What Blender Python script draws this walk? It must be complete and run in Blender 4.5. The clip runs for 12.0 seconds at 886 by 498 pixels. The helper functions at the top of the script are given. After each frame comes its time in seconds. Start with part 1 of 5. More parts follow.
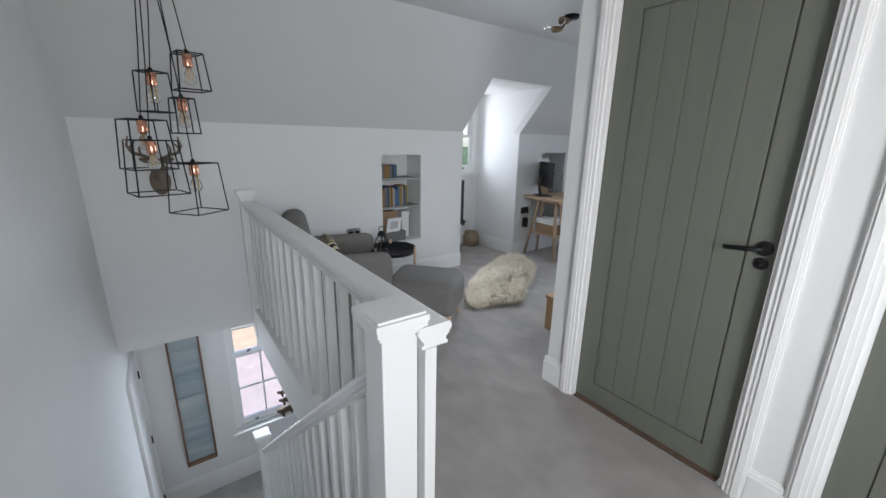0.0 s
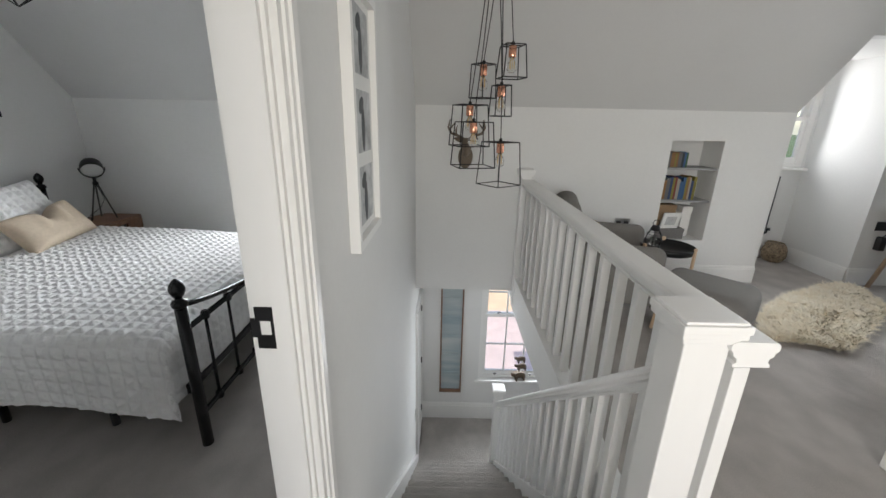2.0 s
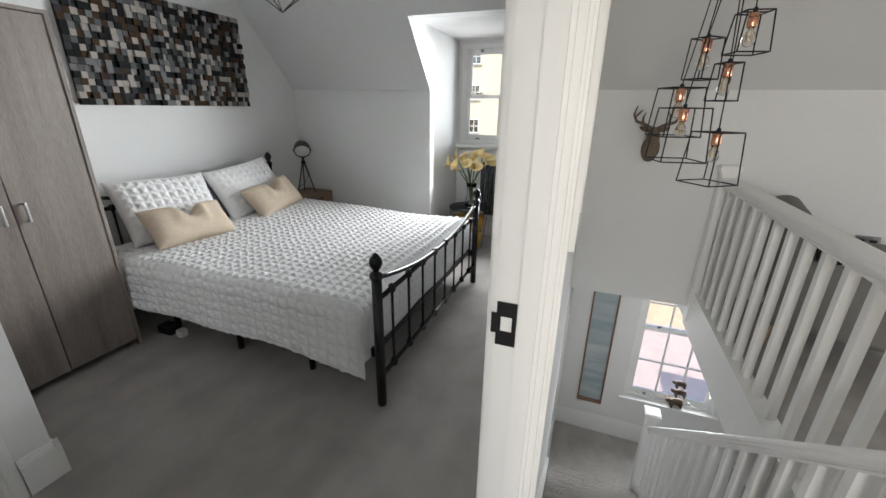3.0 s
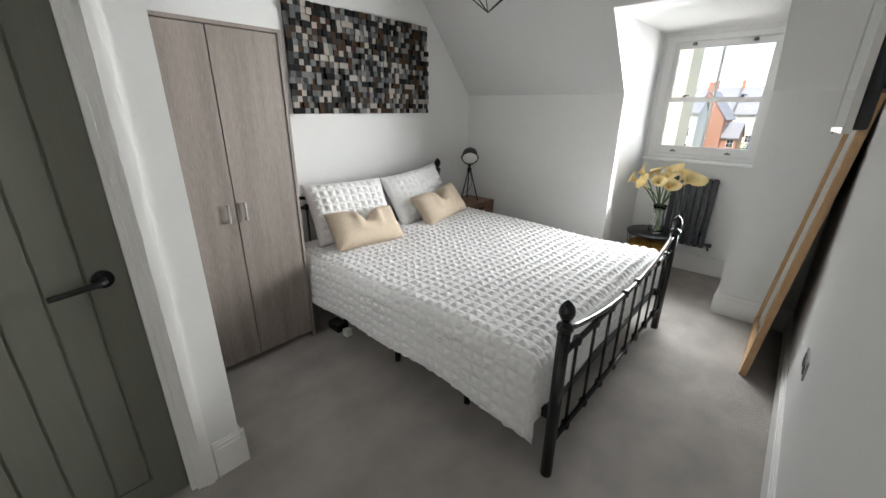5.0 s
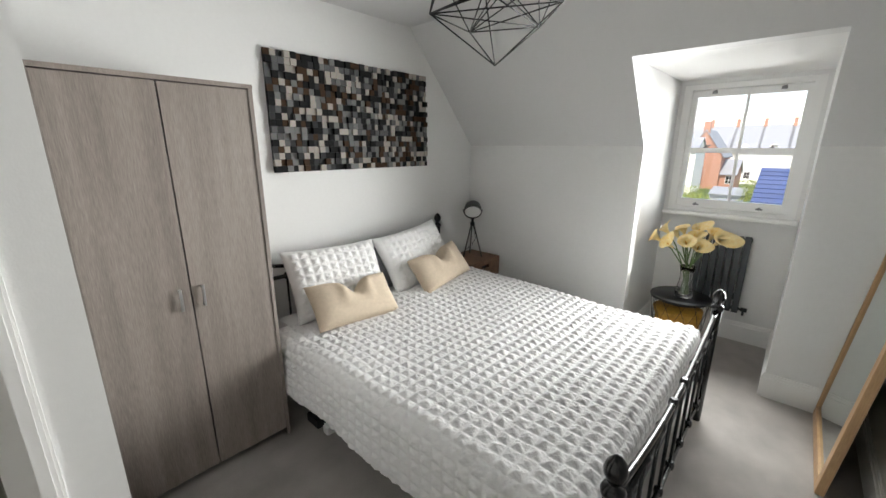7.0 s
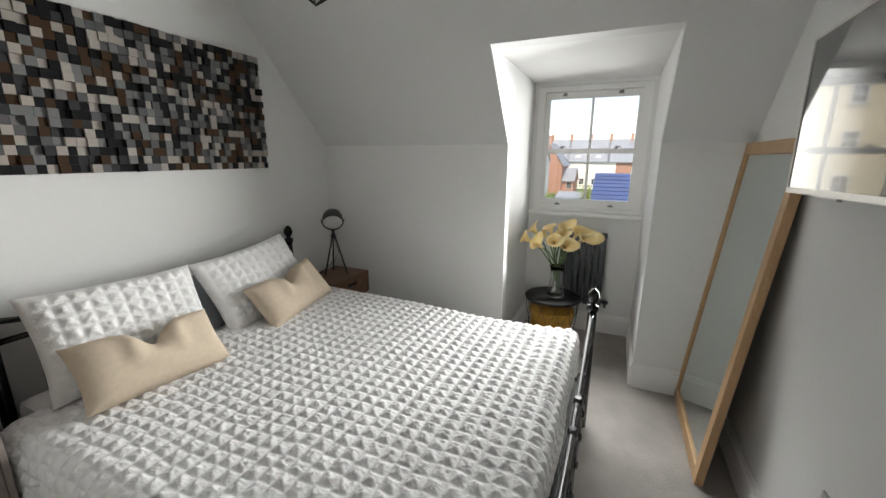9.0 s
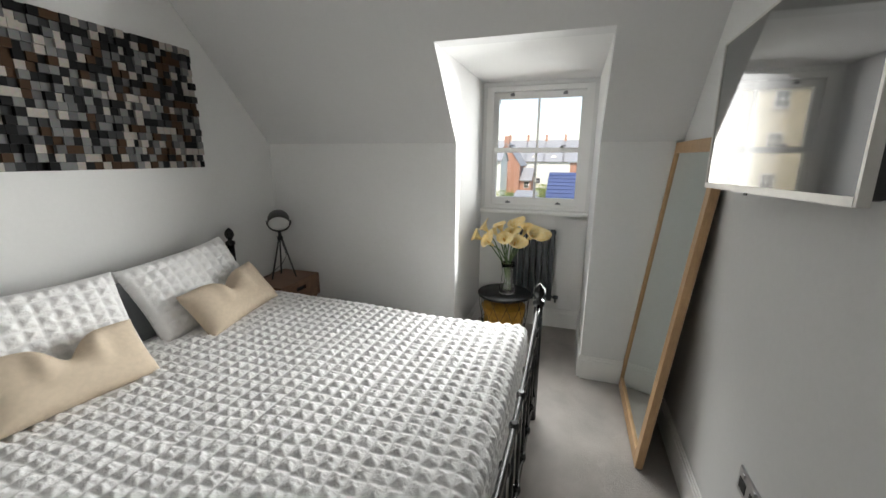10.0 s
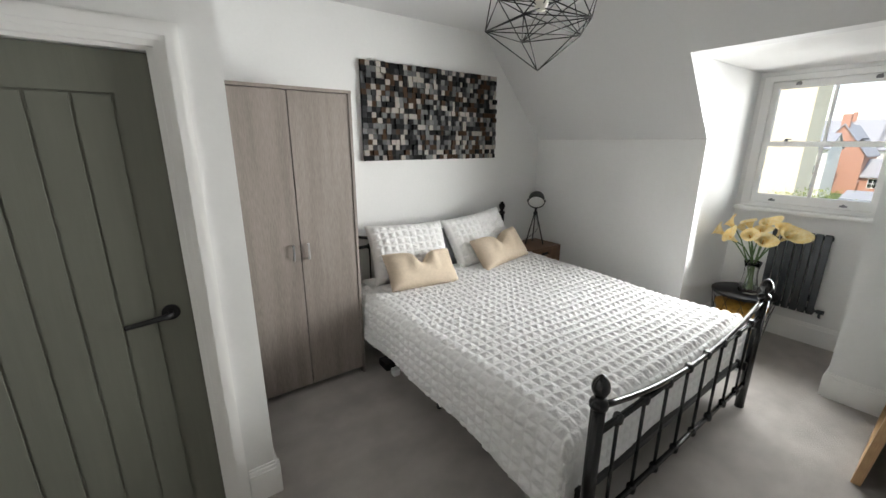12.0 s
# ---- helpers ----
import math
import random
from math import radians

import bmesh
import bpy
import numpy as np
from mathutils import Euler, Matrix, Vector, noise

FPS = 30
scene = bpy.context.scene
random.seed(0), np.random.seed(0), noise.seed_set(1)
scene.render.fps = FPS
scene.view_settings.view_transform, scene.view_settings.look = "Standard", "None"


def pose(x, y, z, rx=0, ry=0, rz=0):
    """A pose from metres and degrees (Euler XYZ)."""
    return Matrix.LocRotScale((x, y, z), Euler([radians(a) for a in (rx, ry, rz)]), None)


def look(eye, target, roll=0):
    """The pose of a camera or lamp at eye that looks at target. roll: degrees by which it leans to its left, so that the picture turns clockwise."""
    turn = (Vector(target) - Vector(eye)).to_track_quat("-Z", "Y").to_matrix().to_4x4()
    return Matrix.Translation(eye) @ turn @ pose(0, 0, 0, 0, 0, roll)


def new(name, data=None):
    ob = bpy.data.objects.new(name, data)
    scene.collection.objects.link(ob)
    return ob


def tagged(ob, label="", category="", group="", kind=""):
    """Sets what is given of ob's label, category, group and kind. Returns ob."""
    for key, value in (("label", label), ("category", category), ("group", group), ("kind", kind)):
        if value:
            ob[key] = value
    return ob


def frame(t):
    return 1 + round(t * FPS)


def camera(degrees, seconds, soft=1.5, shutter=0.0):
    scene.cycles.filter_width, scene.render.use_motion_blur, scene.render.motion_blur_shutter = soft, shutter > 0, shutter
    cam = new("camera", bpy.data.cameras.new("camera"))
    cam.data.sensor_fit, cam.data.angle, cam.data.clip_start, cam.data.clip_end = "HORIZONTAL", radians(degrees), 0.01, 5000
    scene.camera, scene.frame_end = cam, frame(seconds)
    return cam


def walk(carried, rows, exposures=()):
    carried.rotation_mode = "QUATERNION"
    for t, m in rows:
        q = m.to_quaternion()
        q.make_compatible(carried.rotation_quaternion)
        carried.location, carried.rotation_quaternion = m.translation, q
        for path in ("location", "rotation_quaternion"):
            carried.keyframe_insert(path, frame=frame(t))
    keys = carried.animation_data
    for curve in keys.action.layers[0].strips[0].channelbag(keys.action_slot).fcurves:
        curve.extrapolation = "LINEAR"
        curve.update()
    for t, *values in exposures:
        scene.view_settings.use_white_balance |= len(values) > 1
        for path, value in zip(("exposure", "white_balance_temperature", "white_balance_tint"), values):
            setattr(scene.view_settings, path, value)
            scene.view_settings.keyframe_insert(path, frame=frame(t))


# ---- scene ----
cam = camera(97.3, 12.0)
PATH = [
    (0, (-0.013, 1.087, 1.481), (1.114, 2.652, 0.952), 1.0),
    (0.5, (-0.03, 1.089, 1.492), (1.01, 2.71, 0.952), 1.1),
    (1, (-0.057, 1.083, 1.493), (0.726, 2.838, 0.939), 1.1),
    (1.5, (-0.098, 1.083, 1.476), (0.305, 2.953, 0.894), 1.2),
    (2, (-0.184, 1.1, 1.464), (-0.194, 3.001, 0.843), 1.2),
    (2.5, (-0.303, 1.123, 1.458), (-0.677, 2.975, 0.802), 1.1),
    (3, (-0.423, 1.137, 1.452), (-1.085, 2.896, 0.768), 0.9),
    (3.5, (-0.535, 1.186, 1.436), (-1.407, 2.843, 0.733), 0.9),
    (5.5, (-0.836, 1.369, 1.534), (-2.152, 2.725, 0.878), 0.3),
    (6, (-0.887, 1.441, 1.59), (-2.236, 2.793, 0.996), 0.5),
    (6.5, (-0.964, 1.527, 1.605), (-2.31, 2.903, 1.06), 0.5),
    (8.5, (-1.242, 1.993, 1.521), (-2.173, 3.703, 1.061), 0.3),
    (9, (-1.22, 2.044, 1.511), (-2.008, 3.824, 1.053), 0.3),
    (9.5, (-1.188, 2.076, 1.511), (-1.865, 3.901, 1.053), 0.3),
    (10, (-1.152, 2.087, 1.502), (-1.759, 3.937, 1.045), 0.3),
    (10.5, (-1.091, 2.018, 1.514), (-1.739, 3.852, 1.051), 0.3),
    (11, (-0.997, 1.797, 1.531), (-2.002, 3.46, 1.057), 0.3),
    (11.5, (-0.853, 1.597, 1.554), (-2.229, 2.958, 1.049), 0.3),
    (12, (-0.677, 1.469, 1.567), (-2.238, 2.602, 1.042), 0.2),
]

EXPOSE = [(0.0, 0.88, 5850, 10), (1.0, 0.88, 6000, 10), (2.5, 0.98, 6550, 10), (3.5, 1.05, 6500, 10), (5.5, 1.36, 6800, 10), (6.6, 1.36, 6850, 10), (8.5, 0.97, 6900, 10), (10.5, 0.98, 6900, 10), (12.0, 1.28, 6850, 10)]
walk(cam, [(t, look(eye, target, roll)) for t, eye, target, roll in PATH], EXPOSE)

# ---- world, sun, large lights ----
SUN_AZ, SUN_EL = 172.0, 52.0   # degrees from +y towards +x, and above the horizon
world = bpy.data.worlds.new("world")
scene.world = world
world.use_nodes = True
wn = world.node_tree.nodes
sky = wn.new("ShaderNodeTexSky")
sky.sky_type, sky.sun_disc = "NISHITA", False
sky.sun_elevation, sky.sun_rotation = radians(SUN_EL), radians(SUN_AZ)
wn["Background"].inputs["Strength"].default_value = 0.15
world.node_tree.links.new(sky.outputs["Color"], wn["Background"].inputs["Color"])
sun = new("sun", bpy.data.lights.new("sun", "SUN"))
sun.data.energy, sun.data.angle, sun.data.color = 2.2, radians(0.5), (1.0, 0.93, 0.82)
az, el = radians(SUN_AZ), radians(SUN_EL)
sun.matrix_world = look((30 * math.sin(az), 30 * math.cos(az), 25), (30 * math.sin(az) - math.sin(az) * math.cos(el), 30 * math.cos(az) - math.cos(az) * math.cos(el), 25 - math.sin(el)))


def window_light(name, eye, target, w, h, power, color, spread=125):
    lamp = new(name, bpy.data.lights.new(name, "AREA"))
    lamp.data.shape, lamp.data.size, lamp.data.size_y = "RECTANGLE", w, h
    lamp.data.energy, lamp.data.color, lamp.data.spread = power, color, radians(spread)
    lamp.matrix_world = look(eye, target)
    return lamp


DAY = (0.93, 0.97, 1.0)
WARM = (1.0, 0.95, 0.88)
window_light("daylight_bedroom_window", (-1.47, 5.40, 1.58), (-2.75, 1.8, 1.58), 0.74, 0.94, 3.2, DAY, 84)
# Added fill lamps at the dormer mouth, carrying window light onto walls and floor
window_light("fill_bedroom_dormer_mouth", (-1.47, 4.715, 1.30), (-2.80, 2.0, 1.35), 0.84, 1.28, 11.5, DAY, 92)
window_light("fill_bedroom_floor", (-1.47, 4.715, 0.95), (-1.15, 3.4, -0.35), 0.84, 0.8, 3.3, DAY, 88)
window_light("daylight_landing_window", (3.33, 5.46, 1.58), (3.33, 3.9, 1.58), 0.76, 0.94, 4.2, (0.97, 0.96, 0.95), 165)
# Added fill lamp at the mouth of the landing dormer
window_light("fill_landing_dormer_mouth", (3.33, 4.715, 1.30), (1.6, 2.4, 0.7), 0.84, 1.28, 7, DAY, 110)
window_light("daylight_stair_window", (0.78, 5.62, -1.05), (1.0, 1.5, -1.2), 0.88, 1.5, 15, DAY, 150)
window_light("daylight_back_window", (0.10, -0.75, 1.50), (1.80, 1.65, 0.95), 0.98, 1.18, 22, WARM, 130)
# Added lamp at an unseen end-wall opening, to brighten the study
window_light("fill_study_end", (5.74, 3.2, 1.50), (0.6, 3.2, 0.9), 0.95, 1.15, 4, DAY)


# ---- materials ----
def material(name, color, rough=0.6, metal=0.0, vary=0.06, scale=6.0, bump=0.0, bump_scale=60.0, stretch=(1, 1, 1), second=None, mix_scale=3.0, spec=0.5, coat=0.0):
    """A node material with colour variation at two scales and fine relief, in object space metres."""
    m = bpy.data.materials.new(name)
    m.use_nodes = True
    n, l = m.node_tree.nodes, m.node_tree.links
    b = n["Principled BSDF"]
    b.inputs["Roughness"].default_value, b.inputs["Metallic"].default_value = rough, metal
    b.inputs["Specular IOR Level"].default_value, b.inputs["Coat Weight"].default_value = spec, coat
    tc, mp = n.new("ShaderNodeTexCoord"), n.new("ShaderNodeMapping")
    mp.inputs["Scale"].default_value = stretch
    l.new(tc.outputs["Object"], mp.inputs["Vector"])
    big, small = n.new("ShaderNodeTexNoise"), n.new("ShaderNodeTexNoise")
    big.inputs["Scale"].default_value, big.inputs["Detail"].default_value = mix_scale, 4
    small.inputs["Scale"].default_value, small.inputs["Detail"].default_value = scale * 8, 5
    for t in (big, small):
        l.new(mp.outputs["Vector"], t.inputs["Vector"])
    add = n.new("ShaderNodeMath")
    add.operation = "ADD"
    l.new(big.outputs["Fac"], add.inputs[0]), l.new(small.outputs["Fac"], add.inputs[1])
    ramp = n.new("ShaderNodeMapRange")
    ramp.inputs["From Min"].default_value, ramp.inputs["From Max"].default_value = 0.7, 1.3
    l.new(add.outputs[0], ramp.inputs["Value"])
    mix = n.new("ShaderNodeMix")
    mix.data_type = "RGBA"
    lo = [max(0, c * (1 - vary)) for c in color]
    hi = list(second) if second else [min(1, c * (1 + vary)) for c in color]
    mix.inputs["A"].default_value, mix.inputs["B"].default_value = (*lo, 1), (*hi, 1)
    l.new(ramp.outputs["Result"], mix.inputs["Factor"])
    l.new(mix.outputs["Result"], b.inputs["Base Color"])
    if bump:
        bn, bt = n.new("ShaderNodeBump"), n.new("ShaderNodeTexNoise")
        bt.inputs["Scale"].default_value, bt.inputs["Detail"].default_value = bump_scale, 6
        l.new(mp.outputs["Vector"], bt.inputs["Vector"])
        l.new(bt.outputs["Fac"], bn.inputs["Height"])
        bn.inputs["Strength"].default_value, bn.inputs["Distance"].default_value = bump, 0.01
        l.new(bn.outputs["Normal"], b.inputs["Normal"])
    return m


def glass(name, color=(1, 1, 1), rough=0.0, ior=1.45):
    m = bpy.data.materials.new(name)
    m.use_nodes = True
    b = m.node_tree.nodes["Principled BSDF"]
    b.inputs["Base Color"].default_value = (*color, 1)
    b.inputs["Roughness"].default_value, b.inputs["IOR"].default_value = rough, ior
    b.inputs["Transmission Weight"].default_value = 1.0
    return m


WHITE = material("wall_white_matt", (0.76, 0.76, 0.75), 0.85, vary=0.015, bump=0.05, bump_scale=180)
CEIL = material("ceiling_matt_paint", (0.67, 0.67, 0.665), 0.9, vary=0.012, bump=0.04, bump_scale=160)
TRIM = material("trim_satin_white", (0.84, 0.835, 0.82), 0.42, vary=0.012, bump=0.008, bump_scale=40, stretch=(1, 1, 0.2), scale=3)
SAGE = material("door_sage_green", (0.152, 0.157, 0.128), 0.5, vary=0.06, bump=0.06, bump_scale=120, stretch=(1, 1, 0.08), mix_scale=2.0)
CARPET = material("carpet_taupe_pile", (0.44, 0.41, 0.385), 1.0, vary=0.12, scale=30, bump=0.9, bump_scale=420, mix_scale=5, stretch=(1.15, 0.85, 1), spec=0.1, second=(0.56, 0.527, 0.498))
BLACK = material("black_gloss_metal", (0.009, 0.009, 0.010), 0.22, vary=0.2, spec=0.4, coat=0.08)
BLACKM = material("black_satin_metal", (0.010, 0.010, 0.011), 0.45, vary=0.2, spec=0.3)
GUNM = material("gunmetal_fittings", (0.22, 0.22, 0.23), 0.35, 1.0, vary=0.1)
STEEL = material("brushed_steel", (0.55, 0.55, 0.56), 0.3, 1.0, vary=0.05, stretch=(1, 1, 8))
COPPER = material("polished_copper", (0.85, 0.42, 0.28), 0.22, 1.0, vary=0.05)
ANTHR = material("anthracite_radiator", (0.028, 0.034, 0.04), 0.4, vary=0.08, bump=0.02)
WARDW = material("wardrobe_greyed_oak", (0.165, 0.138, 0.122), 0.42, vary=0.0, second=(0.30, 0.258, 0.232), scale=5, bump=0.08, bump_scale=30, stretch=(9, 9, 0.55), mix_scale=1.6)
WALNUT = material("walnut_veneer", (0.15, 0.08, 0.048), 0.45, second=(0.26, 0.145, 0.09), scale=4, bump=0.05, bump_scale=40, stretch=(1.2, 9, 9), mix_scale=2)
OAK = material("honey_oak", (0.44, 0.26, 0.13), 0.4, second=(0.56, 0.36, 0.19), scale=4, bump=0.05, bump_scale=40, stretch=(8, 8, 0.8), mix_scale=2)
PINE = material("pale_pine", (0.52, 0.36, 0.23), 0.55, second=(0.64, 0.47, 0.32), scale=4, bump=0.05, bump_scale=40, stretch=(8, 8, 0.8), mix_scale=2)
QUILT = material("white_seersucker_cotton", (0.76, 0.757, 0.755), 0.95, vary=0.012, bump=0.25, bump_scale=140, spec=0.2)
PILLOW = material("white_pillow_cotton", (0.78, 0.777, 0.77), 0.95, vary=0.012, bump=0.2, bump_scale=110, spec=0.2)
GREYPIL = material("grey_pillow_cotton", (0.30, 0.32, 0.33), 0.95, vary=0.04, bump=0.2, bump_scale=110, spec=0.2)
CREAM = material("cream_linen", (0.60, 0.50, 0.385), 0.9, vary=0.07, bump=0.45, bump_scale=320, spec=0.2)
GREYFAB = material("grey_wool_upholstery", (0.20, 0.19, 0.178), 0.95, vary=0.10, scale=20, bump=0.4, bump_scale=420, spec=0.2)
FLEECE = material("cream_sheepskin", (0.90, 0.79, 0.60), 1.0, second=(0.97, 0.91, 0.78), scale=3, mix_scale=9, bump=0.5, bump_scale=160, spec=0.1)
LILY = material("yellow_lily_petal", (0.87, 0.61, 0.20), 0.5, second=(0.92, 0.80, 0.48), mix_scale=14, bump=0.05)
STEM = material("green_stem", (0.07, 0.13, 0.035), 0.5, vary=0.2)
GLASS = glass("clear_glass")
BULBG = glass("bulb_glass", (1, 0.98, 0.95))
MIRROR = material("mirror_silver", (0.68, 0.735, 0.715), 0.01, 1.0, vary=0.0)
SCREEN = material("screen_glossy_black", (0.02, 0.02, 0.022), 0.06, vary=0.0, spec=0.9, coat=1.0)
SILVERP = material("silver_plastic", (0.62, 0.60, 0.57), 0.35, 0.4, vary=0.03)
DARKP = material("dark_plastic", (0.02, 0.02, 0.022), 0.5, vary=0.1)
STONE = material("brown_carved_wood", (0.10, 0.065, 0.04), 0.6, vary=0.35, scale=20, bump=0.5, bump_scale=60)
STAG = material("weathered_brown_resin", (0.15, 0.115, 0.085), 0.7, vary=0.3, scale=14, bump=0.5, bump_scale=50)
BRICK_OUT = material("red_brick_wall", (0.45, 0.24, 0.17), 0.85, vary=0.18, scale=20, bump=0.2)
CREAMR = material("cream_render", (0.72, 0.64, 0.48), 0.9, vary=0.04)
SLATE = material("grey_slate", (0.30, 0.31, 0.33), 0.7, vary=0.15, scale=10, bump=0.2)
BLUESLATE = material("blue_slate", (0.07, 0.10, 0.22), 0.6, vary=0.2, scale=10, bump=0.2)
GRASS = material("grass", (0.07, 0.11, 0.03), 0.95, vary=0.3, scale=10, bump=0.5)
LEAF = material("shrub_leaf", (0.13, 0.19, 0.03), 0.6, vary=0.3, second=(0.32, 0.34, 0.05), mix_scale=4)
PAVING = material("pale_paving", (0.42, 0.38, 0.33), 0.85, vary=0.12, scale=6, bump=0.3)
CARD = material("brown_cardboard", (0.33, 0.22, 0.13), 0.85, vary=0.08, bump=0.1)
PAPER = material("white_paper", (0.80, 0.80, 0.78), 0.7, vary=0.02)
GREYBOX = material("grey_storage_board", (0.16, 0.155, 0.15), 0.8, vary=0.08, bump=0.1)
AMBER = material("amber_cloth", (0.42, 0.22, 0.03), 0.85, vary=0.3, scale=4, bump=0.3, bump_scale=30)
FLOORT = material("brown_wood_strip", (0.13, 0.085, 0.06), 0.5, vary=0.3, scale=5, stretch=(1, 6, 1))
SKYBLUEP = material("washed_blue_print", (0.22, 0.31, 0.37), 0.6, second=(0.52, 0.55, 0.53), mix_scale=1.5, stretch=(0.5, 1, 3.2), scale=0.25)


# ---- shapes ----
def bm_box(bm, x0, x1, y0, y1, z0, z1, bevel=0.0, m=None):
    r = bmesh.ops.create_cube(bm, size=1, matrix=Matrix.Translation(((x0 + x1) / 2, (y0 + y1) / 2, (z0 + z1) / 2)) @ Matrix.Diagonal((abs(x1 - x0), abs(y1 - y0), abs(z1 - z0), 1)))
    vs = r["verts"]
    if bevel:
        es = list({e for v in vs for e in v.link_edges})
        out = bmesh.ops.bevel(bm, geom=es, offset=bevel, segments=2, affect="EDGES", profile=0.6)
        vs = out["verts"]
    if m is not None:
        bmesh.ops.transform(bm, matrix=m, verts=list({v for v in vs if v.is_valid}))
    return bm


def box(x0, x1, y0, y1, z0, z1, bevel=0.0, m=None):
    return bm_box(bmesh.new(), x0, x1, y0, y1, z0, z1, bevel, m)


def bm_tube(bm, pts, radii, seg=10, cap=True):
    """A tube along a line of points with a radius at each."""
    pts = [Vector(p) for p in pts]
    radii = radii if isinstance(radii, (list, tuple)) else [radii] * len(pts)
    rings, side = [], None
    for i, p in enumerate(pts):
        d = (pts[min(i + 1, len(pts) - 1)] - pts[max(i - 1, 0)]).normalized()
        if side is None:
            side = d.orthogonal().normalized()
        side = (side - d * side.dot(d)).normalized()
        up = d.cross(side)
        rings.append([bm.verts.new(p + radii[i] * (side * math.cos(a) + up * math.sin(a))) for a in (2 * math.pi * k / seg for k in range(seg))])
    for a, b in zip(rings, rings[1:]):
        for k in range(seg):
            f = bm.faces.new((a[k], a[(k + 1) % seg], b[(k + 1) % seg], b[k]))
            f.smooth = True
    if cap:
        bm.faces.new(rings[0][::-1]), bm.faces.new(rings[-1])
    return bm


def tube(pts, radii, seg=10):
    return bm_tube(bmesh.new(), pts, radii, seg)


def bm_lathe(bm, profile, c=(0, 0, 0), seg=24):
    """Profile of (radius, height) turned round the upright through c."""
    rings = [[bm.verts.new((c[0] + r * math.cos(a), c[1] + r * math.sin(a), c[2] + z)) for a in (2 * math.pi * k / seg for k in range(seg))] for r, z in profile]
    for a, b in zip(rings, rings[1:]):
        for k in range(seg):
            f = bm.faces.new((a[k], a[(k + 1) % seg], b[(k + 1) % seg], b[k]))
            f.smooth = True
    for ring, r in ((rings[0][::-1], profile[0][0]), (rings[-1], profile[-1][0])):
        if r > 1e-4:
            bm.faces.new(ring)
    return bm


def lathe(profile, c=(0, 0, 0), seg=24):
    return bm_lathe(bmesh.new(), profile, c, seg)


def prism_x(x0, x1, poly, bm=None):
    """A slab from x0 to x1 with the outline poly in (y, z)."""
    bm = bm or bmesh.new()
    a, b = [bm.verts.new((x0, y, z)) for y, z in poly], [bm.verts.new((x1, y, z)) for y, z in poly]
    bm.faces.new(a), bm.faces.new(b[::-1])
    for i in range(len(poly)):
        j = (i + 1) % len(poly)
        bm.faces.new((a[j], a[i], b[i], b[j]))
    bmesh.ops.recalc_face_normals(bm, faces=bm.faces)
    return bm


def prism_y(y0, y1, poly):
    """A slab from y0 to y1 with the outline poly in (x, z)."""
    bm = bmesh.new()
    a, b = [bm.verts.new((x, y0, z)) for x, z in poly], [bm.verts.new((x, y1, z)) for x, z in poly]
    bm.faces.new(a), bm.faces.new(b[::-1])
    for i in range(len(poly)):
        j = (i + 1) % len(poly)
        bm.faces.new((a[j], a[i], b[i], b[j]))
    bmesh.ops.recalc_face_normals(bm, faces=bm.faces)
    return bm


def grid_sheet(nu, nv, f, close_v=False):
    """A sheet of nu x nv points at f(u, v), u and v from 0 to 1."""
    bm = bmesh.new()
    vs = [[bm.verts.new(f(i / (nu - 1), j / (nv - 1))) for j in range(nv)] for i in range(nu)]
    for i in range(nu - 1):
        for j in range(nv - 1):
            bm.faces.new((vs[i][j], vs[i + 1][j], vs[i + 1][j + 1], vs[i][j + 1])).smooth = True
    return bm


def mesh_of(name, bm, mat):
    bmesh.ops.recalc_face_normals(bm, faces=bm.faces)
    me = bpy.data.meshes.new(name)
    bm.to_mesh(me)
    bm.free()
    for mm in (mat if isinstance(mat, (list, tuple)) else [mat]):
        me.materials.append(mm)
    return me


def part(name, bm, mat, parent, label="", kind=""):
    ob = new(name, mesh_of(name, bm, mat))
    ob.parent = parent
    return tagged(ob, label, kind=kind)


def structure(name, bm, mat, label, category):
    return tagged(new(name, mesh_of(name, bm, mat)), label, category, kind="structure")


def thing(name, place, label, category, group="", kind=""):
    ob = new(name)
    ob.empty_display_size = 0.1
    ob.matrix_basis = place if isinstance(place, Matrix) else pose(*place)
    return tagged(ob, label, category, group, kind)


def join_boxes(*rows):
    bm = bmesh.new()
    for r in rows:
        bm_box(bm, *r)
    return bm


# ---- large structure ----
XH, XB, XL, XA = -3.50, -0.56, -0.472, 1.85     # headboard wall, partition's two faces, wall with the landing doors
YK, KH, ZC, YC = 4.74, 1.60, 2.48, 3.95        # knee wall, its height, flat ceiling, line where the slope meets it
YW, XE, YS, YB = 5.56, 5.75, 0.55, -0.80       # dormer window wall, study end wall, bedroom and landing back walls
XR = 0.53                                      # edge of the landing floor over the stairs
SLOPE = (ZC - KH) / (YK - YC)
DZ = 2.115
YD = YC + (ZC - DZ) / SLOPE
DORM = [(-1.93, -1.01), (2.87, 3.79)]
LOW = -2.50

structure("floor_bedroom", join_boxes((XH, XB, YS, YK, -0.2, 0), (-1.93, -1.01, YK, YW, -0.2, 0), (XB, XL, 0.97, 1.80, -0.2, 0)), CARPET, "soft taupe-grey carpet over the bedroom floor", "carpet")
structure("floor_landing", join_boxes((XL, XA, YB, 1.98, -0.2, 0), (XR, XE, 1.98, YK, -0.2, 0), (2.87, 3.79, YK, YW, -0.2, 0)), CARPET, "soft taupe-grey carpet over the landing floor", "carpet")
structure("floor_lower_hall", box(XL, 2.2, 1.0, 5.6, LOW - 0.1, LOW), CARPET, "taupe carpet of the lower hall", "carpet")

